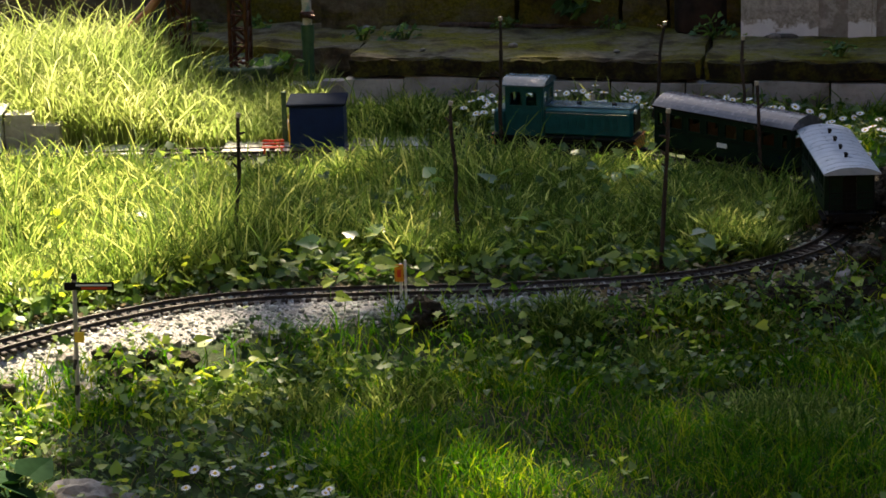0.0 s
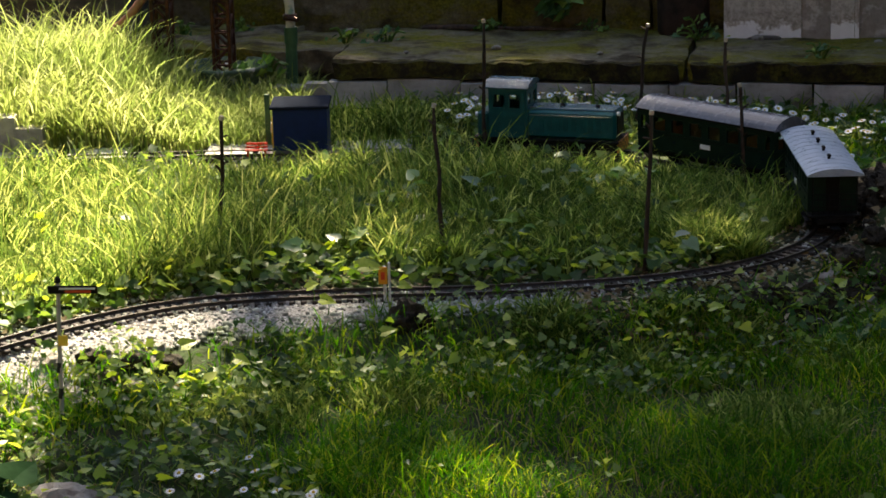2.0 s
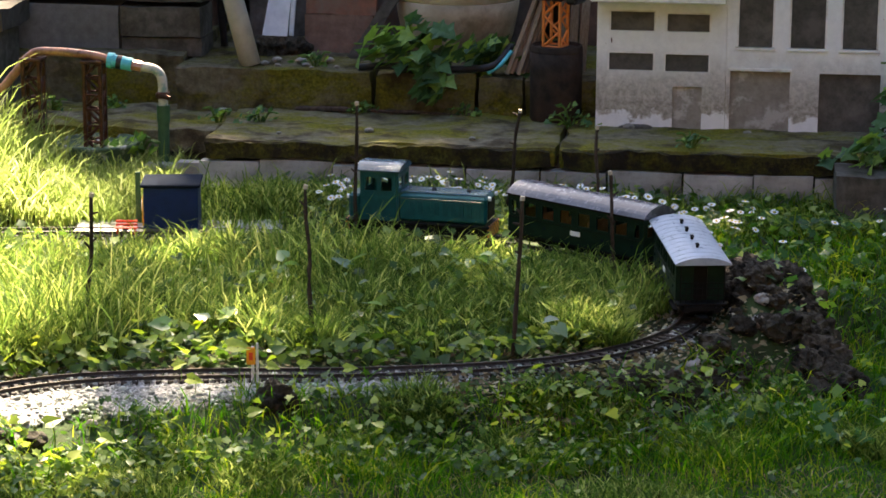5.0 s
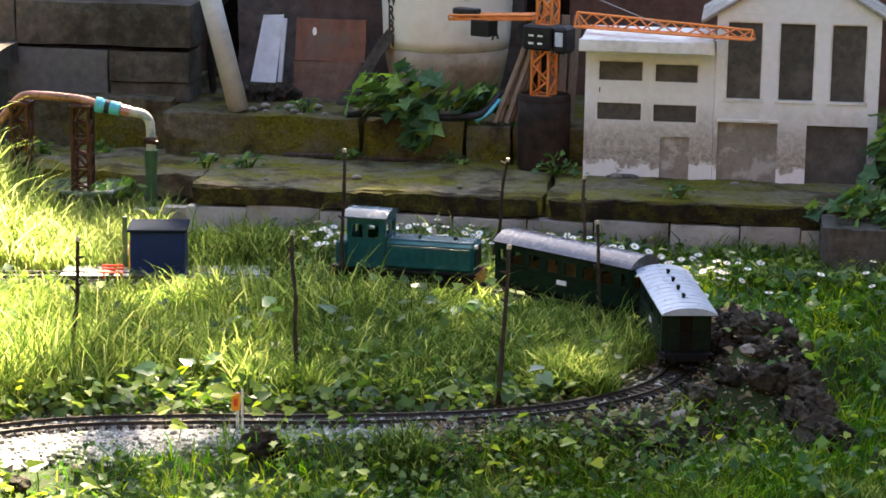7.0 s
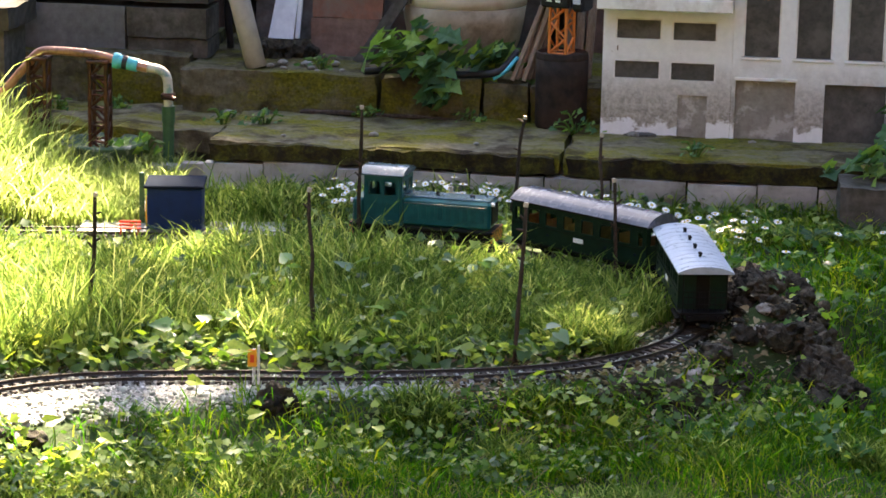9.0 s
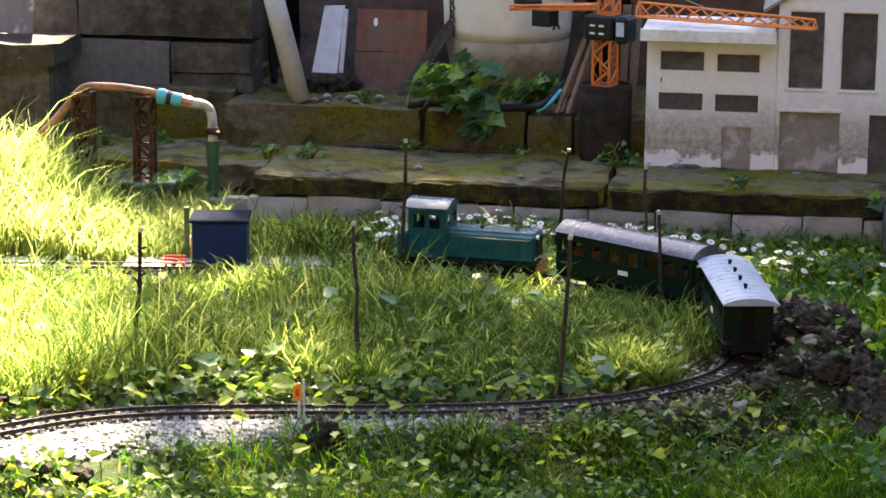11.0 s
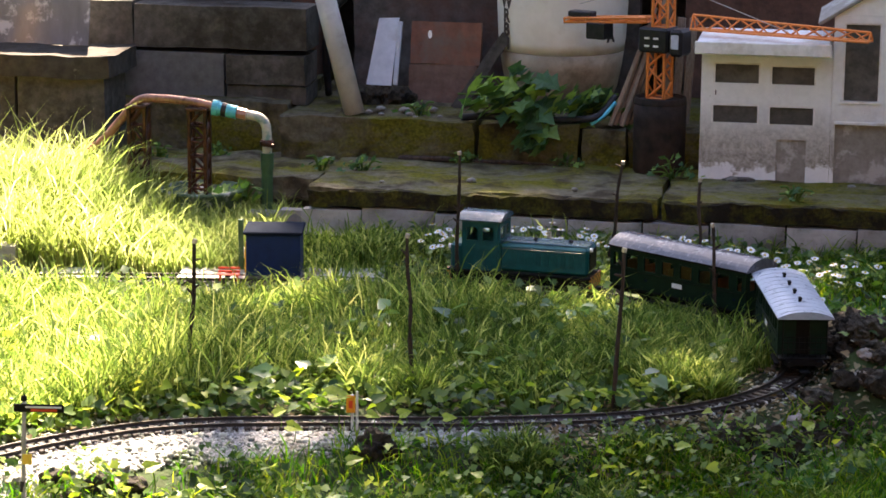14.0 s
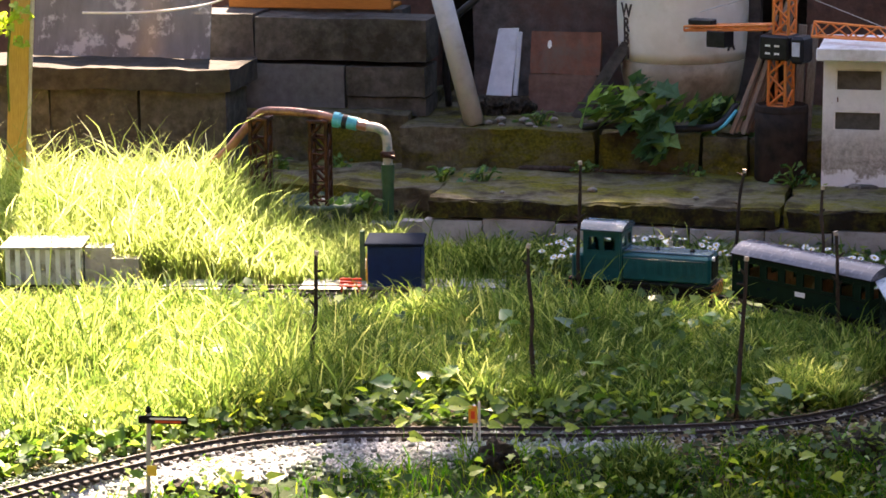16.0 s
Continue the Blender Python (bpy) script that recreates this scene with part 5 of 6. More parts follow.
def build_coach(m, roof_mat, old, label):
    """A two-axle coach; the old one has open end platforms and a ribbed roof."""
    coach = thing("model_coach", m, label, "railway coach", "coaches of the model train")
    half, body = 0.212, (0.178 if old else 0.212)
    w = 0.055
    part("underframe", box(-half, half, -0.042, 0.042, 0.026, 0.0395, 0.002), M_UNDER, coach)
    part("floor", box(-half, half, -w, w, 0.040, 0.0445, 0.001), M_UNDER, coach)
    hgt = 0.088 if old else 0.094
    z0 = 0.0448
    if old:
        xs = [0.022 + 0.0385 * k for k in range(9)]
        holes = [(x, x + (0.012 if k % 3 else 0.020), 0.048, 0.076) for k, x in enumerate(xs)]
    else:
        holes = [(0.012, 0.026, 0.048, 0.080)] + [(0.050 + 0.057 * k, 0.086 + 0.057 * k, 0.048, 0.080) for k in range(6)] + [(0.398, 0.412, 0.048, 0.080)]
    for s in (-1, 1):
        side = part("side_wall", pierced(2 * body, hgt, 0.004, holes), M_COACH, coach, at=pose(-body, s * (w - 0.002) - 0.002, z0))
        o = -0.0015 if s < 0 else 0.0045
        for h in holes:
            fr = bmesh.new()
            t = 0.0022
            bx(fr, h[0] - t, h[1] + t, o, o + 0.001, h[2] - t, h[2])
            bx(fr, h[0] - t, h[1] + t, o, o + 0.001, h[3], h[3] + t)
            bx(fr, h[0] - t, h[0], o, o + 0.001, h[2], h[3])
            bx(fr, h[1], h[1] + t, o, o + 0.001, h[2], h[3])
            part("window_frame", fr, M_COACH, side)
            g = part("pane", box(h[0], h[1], 0.0015, 0.0025, h[2], h[3]), M_GLASS, side)
            g.visible_shadow = False
        part("name_board", box(body - 0.018, body + 0.012, o - 0.0003, o + 0.0012, 0.022, 0.033), M_WHITE, side, "white lettered board")
        for k in range(5):
            x = 0.03 + (2 * body - 0.06) * k / 4
            part("plate_bar", box(x, x + 0.007, o, o + 0.0011, 0.022, 0.028), M_BOXLID, side)
        part("trim_strip", box(0.0, 2 * body, o, o + 0.0012, 0.040, 0.0415), M_UNDER, side)
        part("step_board", box(-body + 0.02, body - 0.02, s * 0.050 - 0.006, s * 0.050 + 0.006, 0.016, 0.019, 0.001), M_UNDER, coach)
    for x in (-body, body - 0.004):
        e = part("end_wall", pierced(2 * w - 0.008, hgt, 0.004, [(0.036, 0.066, 0.0, 0.078)] if old else [(0.012, 0.034, 0.048, 0.080), (0.068, 0.090, 0.048, 0.080)]), M_COACH, coach,
                 at=Matrix.Translation((x + 0.004, -w + 0.004, z0)) @ pose(0, 0, 0, 0, 0, 90))
        if old:
            part("end_door", box(0.036, 0.066, 0.001, 0.003, 0.0, 0.078), M_UNDER, e)
    for k in range(6):
        x = -body + 0.035 + (2 * body - 0.07) * k / 5
        st = bmesh.new()
        bx(st, x - 0.002, x + 0.002, -0.048, 0.048, z0, z0 + 0.060, 0.001)
        bx(st, x - 0.014, x + 0.014, -0.048, -0.008, z0, z0 + 0.022, 0.002)
        bx(st, x - 0.014, x + 0.014, 0.008, 0.048, z0, z0 + 0.022, 0.002)
        part("seat", st, M_INSIDE, coach)
    if old:
        part("roof", rounded_roof(-0.218, 0.218, 0.062, z0 + hgt + 0.0002, 0.014, 0.003), roof_mat, coach, "pale silvery roof with cross ribs")
        for k in range(12):
            x = -0.20 + 0.40 * k / 11
            part("roof_rib", rounded_roof(x - 0.001, x + 0.001, 0.0621, z0 + hgt + 0.0002, 0.0143, 0.0032), roof_mat, coach)
        for k in range(4):
            x = -0.12 + 0.08 * k
            part("roof_vent", bx(cyl(bmesh.new(), 0.0035, 0.0035, 0, 0.007, 8, pose(x, 0, z0 + hgt + 0.0165)), x - 0.007, x + 0.007, -0.004, 0.004, z0 + hgt + 0.0225, z0 + hgt + 0.0275, 0.001), M_UNDER, coach)
        for x in (-0.208, 0.208):
            for y in (-0.048, 0.048):
                part("platform_post", bar(bmesh.new(), (x, y, z0), (x, y, z0 + hgt), 0.0014, 6), M_UNDER, coach)
            rail = bmesh.new()
            for z in (0.018, 0.034, 0.046):
                bar(rail, (x, -0.048, z0 + z), (x, 0.048, z0 + z), 0.0011, 5)
            for k in range(9):
                bar(rail, (x, -0.048 + 0.012 * k, z0), (x, -0.048 + 0.012 * k, z0 + 0.046), 0.0008, 4)
            part("platform_railing", rail, M_UNDER, coach)
    else:
        part("roof", rounded_roof(-0.216, 0.216, 0.059, z0 + hgt + 0.0002, 0.024, 0.003), roof_mat, coach, "dull grey domed roof")
        part("gutter", bx(box(-0.216, 0.216, -0.0605, -0.0592, z0 + hgt - 0.001, z0 + hgt + 0.003), -0.216, 0.216, 0.0592, 0.0605, z0 + hgt - 0.001, z0 + hgt + 0.003), M_UNDER, coach)
    for x in (-0.12, 0.12):
        wheelset(coach, x)
    for s in (-1, 1):
        part("coupler", box(min(s * 0.21, s * 0.232), max(s * 0.21, s * 0.232), -0.011, 0.011, 0.014, 0.020, 0.002), M_UNDER, coach)
        for y in (-0.032, 0.032):
            part("buffer", cyl(bmesh.new(), 0.004, 0.007, 0, 0.012, 10, pose(s * half, y, 0.033, 0, 90 * s, 0)), M_UNDER, coach)


def nearest_length(x, y):
    k = int(np.argmin(np.hypot(LINE_XY[:, 0] - x, LINE_XY[:, 1] - y)))
    return float(LENGTHS[k])


S_LOCO = nearest_length(0.115, 6.13) + 0.075
build_loco(stand_on_track(S_LOCO, 0.21) @ Matrix.Diagonal((1, 1, 0.92, 1)))
build_coach(stand_on_track(S_LOCO - 0.470, 0.24), M_GREYROOF, False, "dark green model passenger coach with a grey roof")
build_coach(stand_on_track(S_LOCO - 0.470 - 0.455, 0.24), M_SILVER, True, "dark green model coach with pale ribbed roof and end platforms")

# ---- plants ----


SHADE, GAPS = (0, 1, 0, 1), []


def build_tree():
    """Unseen tall tree, added behind the back wall to shade most of the garden."""
    tree = thing("garden_tree", pose(2.6, 17.5, -0.02), "unseen tall tree added beyond the garden wall to shade the garden", "tree")
    part("trunk", tube(spline([(0, 0, 0), (-0.1, 0.1, 3.0), (-0.4, 0.0, 6.5), (-0.8, -0.1, 9.5), (-1.0, 0.0, 13.0)], 6), lambda t: 0.38 * (1 - 0.75 * t), 10, 0.1), M_BARK, tree)
    for q in ((-2.4, 0.5, 11.5), (-1.9, 2.2, 10.4), (-1.2, -2.6, 13.0), (0.6, -2.0, 13.5), (1.6, 0.6, 12.2), (2.4, 1.9, 11.0), (0.4, 2.6, 10.2)):
        part("limb", tube(spline([(-0.4, 0.0, 6.5), (q[0] * 0.5, q[1] * 0.4, q[2] * 0.80), q], 6), lambda t: 0.13 * (1 - 0.85 * t), 7, 0.2), M_BARK, tree)
    rng = np.random.default_rng(12)
    side = SUN.cross(Vector((0, 0, 1))).normalized()
    rise = side.cross(SUN).normalized()
    u0, u1, v0, v1 = SHADE
    n = 64000
    u, v, w = rng.uniform(u0, u1, n), rng.uniform(v0, v1, n), rng.uniform(-2.0, 2.0, n)
    # the place on the ground that each part of the crown shades
    cut = side.x * rise.y - side.y * rise.x
    gx, gy = (u * rise.y - v * side.y) / cut, (side.x * v - rise.x * u) / cut
    edge = -0.90 + 0.06 * np.sin(4.1 * gy) + 0.04 * np.sin(9.7 * gy + 1)
    edge = edge - 0.36 * smooth(4.70, 4.45, gy) - 0.50 * smooth(6.60, 6.76, gy)
    dx = gx - edge
    # leaf density is shaped to lay out sun and shade on the ground
    thick = 0.09 + 0.13 * smooth(0.02, 0.22, dx) + 0.36 * smooth(0.30, 1.05, dx) + 0.35 * smooth(1.1, 1.6, dx)
    thick = np.minimum(1, thick + 0.5 * smooth(6.60, 6.76, gy) + 0.20 * smooth(4.75, 4.45, gy))
    thick = thick * (1 - 0.40 * np.exp(-((gy - 6.05) / 0.4) ** 2))
    thick = thick * (1 - 0.54 * np.exp(-((gy - 4.80) / 0.10) ** 2) * (1 - smooth(-0.35, 0.0, gx)))
    thick = thick * (1 - 0.30 * np.exp(-((gx + 0.64) / 0.20) ** 2 - ((gy - 4.30) / 0.22) ** 2))
    thick = thick * (1 - 0.60 * np.exp(-((gx + 0.08) / 0.35) ** 2 - ((gy - 4.13) / 0.10) ** 2))
    thick = thick * (0.50 + 0.95 * np.clip(np.sin(7.3 * u + 2 * np.sin(4.1 * v)) * np.sin(6.7 * v + 1.6 * np.sin(3.9 * u)) + 0.4, 0, 1))
    keep = (dx > 0) & (rng.uniform(0, 1, n) < thick)
    wave = 0.10 * np.sin(2.3 * u + 1.1 * v) + 0.08 * np.sin(4.1 * v - 1.7 * u)
    keep &= (np.abs((u - u0 - 1.9) / 2.5) ** 3 + np.abs((v - (v0 + v1) / 2) / ((v1 - v0) * 0.5)) ** 3) < 0.95 + wave * 2
    w = w * (1.25 - 0.75 * np.abs((u - u0 - 1.9) / 2.5) ** 2)
    for gu, gv, gr in GAPS:
        keep &= np.hypot(u - gu, v - gv) > gr
    u, v, w = u[keep], v[keep], w[keep]
    xyz = np.array(SUN * 16.5)[None, :] + u[:, None] * np.array(side) + v[:, None] * np.array(rise) + w[:, None] * np.array(SUN)
    tv = [(0, 0, 0), (0.3, 0.26, 0.04), (0.75, 0.2, 0.02), (1, 0, 0), (0.75, -0.2, 0.02), (0.3, -0.26, 0.04)]
    me = many("crown", tv, [[0, 1, 2, 3], [0, 3, 4, 5]], turns(rng, len(u), 75, rng.uniform(0.10, 0.2, len(u)), xyz), M_CROWN)
    crown = new("crown", me)
    crown.parent = tree
    crown.matrix_parent_inverse = tree.matrix_basis.inverted()
    tagged(crown, kind="stuff")


def shade_uv(x, y, z=0.0):
    """Where the line from a place to the sun crosses the crown."""
    side = SUN.cross(Vector((0, 0, 1))).normalized()
    rise = side.cross(SUN).normalized()
    p = Vector((x, y, z))
    return p.dot(side), p.dot(rise)


def blades(name, xy, h, wid, bend, material, label, category="grass", seed=1, z=None):
    """Grass: single curved blades, each three steps long."""
    rng = np.random.default_rng(seed)
    n = len(xy)
    az, face = rng.uniform(0, math.tau, n), rng.uniform(0, math.tau, n)
    z = height(xy[:, 0], xy[:, 1]) if z is None else z
    base = np.stack([xy[:, 0], xy[:, 1], z - 0.004], 1)
    lean = np.stack([np.cos(az), np.sin(az), np.zeros(n)], 1) * (bend * h * rng.uniform(0.1, 1.0, n))[:, None]
    across = np.stack([np.cos(face), np.sin(face), np.zeros(n)], 1) * (wid * rng.uniform(0.6, 1.2, n))[:, None] / 2
    verts = np.zeros((n, 7, 3))
    for k, (s, ww) in enumerate(((0, 0.8), (0.4, 1.0), (0.75, 0.7))):
        mid = base + lean * s ** 2 + np.array([0, 0, 1.0]) * (h * (s - 0.28 * bend * s ** 2))[:, None]
        verts[:, 2 * k], verts[:, 2 * k + 1] = mid - across * ww, mid + across * ww
    verts[:, 6] = base + lean + np.array([0, 0, 1.0]) * (h * (1 - 0.32 * bend))[:, None]
    pat = np.array([0, 1, 3, 2, 2, 3, 5, 4, 4, 5, 6])
    loops = (pat[None, :] + (np.arange(n) * 7)[:, None]).ravel()
    counts = np.tile([4, 4, 3], n)
    starts = np.concatenate([[0], np.cumsum(counts)[:-1]])
    return tagged(new(name, fast_mesh(name, verts.reshape(-1, 3), loops, starts, counts, material)), label, category, kind="stuff")


def patchy(rng, n, x0, x1, y0, y1, scale, low, test=None):
    """Scattered spots, thinner where a slow pattern is low."""
    x, y = rng.uniform(x0, x1, n * 10), rng.uniform(y0, y1, n * 10)
    f = 0.5 + 0.5 * np.sin(scale * x + 1.7 * np.sin(scale * 0.7 * y)) * np.sin(scale * 0.9 * y + 1.3 * np.sin(scale * 0.8 * x))
    keep = rng.uniform(0, 1, n * 10) < low + (1 - low) * f
    x, y, keep = x[keep][:n * 4], y[keep][:n * 4], None
    keep = test(x, y) if test is not None else np.full(len(x), True)
    return np.stack([x[keep], y[keep]], 1)[:n]


def inside_loop(x, y):
    ok = (y > np.where(x < -0.3, front_edge(x) + 0.05, 5.02) + np.clip(x - 0.2, 0, 1) ** 2 * 1.5) & (y < 6.13 - np.clip(x + 0.1, 0, 1) * 0.35)
    return ok & (off_line(x, y) > 0.055)


def front_edge(x):
    f = np.where(x < -0.5, 4.945 - np.clip(-0.5 - x, 0, 2) ** 1.6 * 0.62, 4.945)
    return np.where(x > 0.2, 4.99 + np.clip(x - 0.2, 0, 0.8) ** 2 * 1.3, f)


def in_lawn(x, y):
    d = front_edge(x) - y
    return (d > 0.30) & ~((x > 0.75) & (y > 5.3))


def build_grass():
    rng = np.random.default_rng(77)
    xy = patchy(rng, 62000, -2.0, 0.62, 4.3, 6.14, 6.5, 0.16, lambda x, y: inside_loop(x, y) & (y > front_edge(x) + np.where(x < -0.6, 0.16, 0.27)))
    h = rng.gamma(4, 0.021, len(xy)) * (0.75 + 0.35 * smooth(0.3, -0.9, xy[:, 0])) + 0.012
    h *= (1 - 0.42 * smooth(5.75, 6.02, xy[:, 1])) * (0.7 + 0.5 * smooth(-0.2, 0.6, np.sin(4.1 * xy[:, 0] + 2.0 * xy[:, 1]) * np.sin(5.0 * xy[:, 1] - 1.5 * xy[:, 0])))
    blades("meadow_grass", xy, h, 0.0039, 0.9, M_GRASS, "lush tall green grass between the tracks", seed=1)
    xy = patchy(rng, 70000, -1.3, 1.7, 3.0, 5.0, 3.3, 0.25, in_lawn)
    xy = xy[(xy[:, 0] > -0.45 + 0.08 * np.sin(9 * xy[:, 1])) | (rng.uniform(0, 1, len(xy)) < 0.22)]
    h = rng.gamma(5, 0.0075, len(xy)) + 0.010
    h *= 0.55 + 0.95 * smooth(-0.25, 0.75, np.sin(5.2 * xy[:, 0] + 1.3 * np.sin(3 * xy[:, 1])) * np.sin(6.1 * xy[:, 1] + 1.7 * np.sin(4 * xy[:, 0])))
    blades("lawn_grass", xy, h, 0.0028, 1.1, M_LAWN, "short shaded lawn grass in front of the railway", "lawn", seed=2)
    xy = patchy(rng, 5500, -1.3, 1.5, 3.1, 4.6, 2.1, 0.0, in_lawn)
    blades("dry_grass", xy, rng.gamma(5, 0.006, len(xy)) + 0.01, 0.0028, 1.5, M_DRY, "straw-coloured dry blades in the lawn", "lawn", seed=3)
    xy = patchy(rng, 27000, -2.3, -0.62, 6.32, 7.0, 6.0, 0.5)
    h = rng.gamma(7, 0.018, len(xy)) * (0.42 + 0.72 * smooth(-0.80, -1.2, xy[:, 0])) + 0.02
    # the sunny patch gets the lightened grass, which adds painted sunlight
    blades("sunlit_grass", xy, h, 0.0045, 0.85, M_SUNGRASS, "tall sunlit grass in front of the old wall, lightened in colour", seed=4)
    xy = patchy(rng, 9000, -0.62, 1.5, 6.22, 6.68, 7.0, 0.25, lambda x, y: off_line(x, y) > 0.06)
    blades("border_grass", xy, rng.gamma(5, 0.010, len(xy)) + 0.01, 0.004, 1.0, M_GRASS, "grass in the border before the edging blocks", seed=5)
    xy = patchy(rng, 13000, 0.62, 1.9, 4.9, 6.6, 5.0, 0.15, lambda x, y: np.hypot(x - 0.13, y - 5.47) > 0.82)
    blades("bank_grass", xy, rng.gamma(5, 0.009, len(xy)) + 0.01, 0.0036, 1.1, M_LAWN, "short grass on the slope beyond the railway bank", seed=6)
    xy = patchy(rng, 60000, -6.0, 5.0, -4.0, 6.6, 2.0, 0.5, lambda x, y: ((y < 3.05) | (x < -2.35) | (x > 1.75)) & (off_line(x, y) > 0.08))
    blades("outer_lawn", xy, rng.gamma(5, 0.010, len(xy)) + 0.02, 0.009, 1.1, M_LAWN, "garden lawn round the model railway", "lawn", seed=21)
    # dense tufts
    spots = ((-0.36, 6.46, 0.09, 0.155, 900), (-0.22, 6.50, 0.06, 0.12, 350), (0.02, 4.78, 0.07, 0.115, 700), (0.19, 4.66, 0.06, 0.10, 500), (0.36, 5.30, 0.10, 0.17, 1100), (0.30, 5.55, 0.12, 0.18, 1100), (0.10, 5.35, 0.10, 0.14, 700), (-0.45, 5.45, 0.12, 0.13, 700), (0.92, 4.78, 0.07, 0.11, 500),
             (-1.20, 6.52, 0.10, 0.21, 500), (-1.02, 6.45, 0.06, 0.20, 260), (-1.55, 6.55, 0.12, 0.30, 500), (-0.52, 4.42, 0.12, 0.085, 900), (-0.28, 4.50, 0.10, 0.08, 700), (0.42, 4.35, 0.14, 0.085, 1100), (0.75, 4.20, 0.14, 0.08, 900),
             (-0.05, 5.5, 0.1, 0.15, 600), (0.1, 5.75, 0.1, 0.14, 500), (0.40, 4.83, 0.07, 0.08, 350), (0.60, 4.72, 0.08, 0.10, 450), (-0.12, 4.64, 0.08, 0.08, 400), (-0.45, 4.62, 0.07, 0.07, 260), (0.28, 4.86, 0.05, 0.09, 260), (-0.70, 4.40, 0.08, 0.07, 300))
    rnd = random.Random(51)
    meadow = []
    while len(meadow) < 46:
        x, y = rnd.uniform(-1.25, 0.52), rnd.uniform(5.15, 6.05)
        if inside_loop(np.array([x]), np.array([y]))[0]:
            meadow.append((x, y, rnd.uniform(0.03, 0.07), rnd.uniform(0.10, 0.19), rnd.randint(110, 260)))
    for k, (x, y, r, h, n) in enumerate(spots + tuple(meadow)):
        a, q = rng.uniform(0, math.tau, n), r * np.sqrt(rng.uniform(0, 1, n))
        xy = np.stack([x + q * np.cos(a), y + q * np.sin(a)], 1)
        hh = h * rng.uniform(0.45, 1.1, n) * (1 - 0.35 * q / r)
        blades("grass_tuft", xy, hh, 0.0040, 1.0, M_GRASS, "dense upright tuft of green grass", "grass tuft", seed=100 + k)


LEAF_V = [(0.05, 0, 0), (-0.10, 0.26, 0.05), (0.22, 0.43, 0.10), (0.62, 0.24, 0.05), (1.0, 0, -0.06), (0.62, -0.24, 0.05), (0.22, -0.43, 0.10), (-0.10, -0.26, 0.05), (0.45, 0, 0.0)]
LEAF_F = [[0, 8, 2, 1], [8, 4, 3, 2], [0, 7, 6, 8], [8, 6, 5, 4]]
IVY_V = [(0, 0, 0), (-0.12, 0.30, 0.04), (0.22, 0.30, 0.06), (0.30, 0.62, 0.05), (0.55, 0.32, 0.06), (1.0, 0, -0.05), (0.55, -0.32, 0.06), (0.30, -0.62, 0.05), (0.22, -0.30, 0.06), (-0.12, -0.30, 0.04), (0.4, 0, 0.0)]
IVY_F = [[0, 10, 2, 1], [10, 4, 3, 2], [10, 5, 4], [0, 9, 8, 10], [10, 8, 7, 6], [10, 6, 5]]


def leaves(name, xy, size, lift, tilt, material, label, seed, shape=(LEAF_V, LEAF_F)):
    rng = np.random.default_rng(seed)
    n = len(xy)
    z = height(xy[:, 0], xy[:, 1]) + rng.uniform(lift[0], lift[1], n)
    me = many(name, *shape, turns(rng, n, tilt, rng.uniform(size[0], size[1], n), np.stack([xy[:, 0], xy[:, 1], z], 1)), material)
    return tagged(new(name, me), label, "creeper", kind="stuff")


M_LITTER = leafy("leaf_litter", (0.05, 0.032, 0.017), (0.24, 0.165, 0.085), (0.58, 0.50, 0.36), (1.0, 0.9, 0.6), 0.25, 0.8)


def clumps(rng, centres, each, spread):
    """Small plants: several leaves round each centre."""
    n = len(centres) * each
    return np.repeat(centres, each, 0) + rng.normal(0, spread, (n, 2)) * np.array([1.0, 0.7])


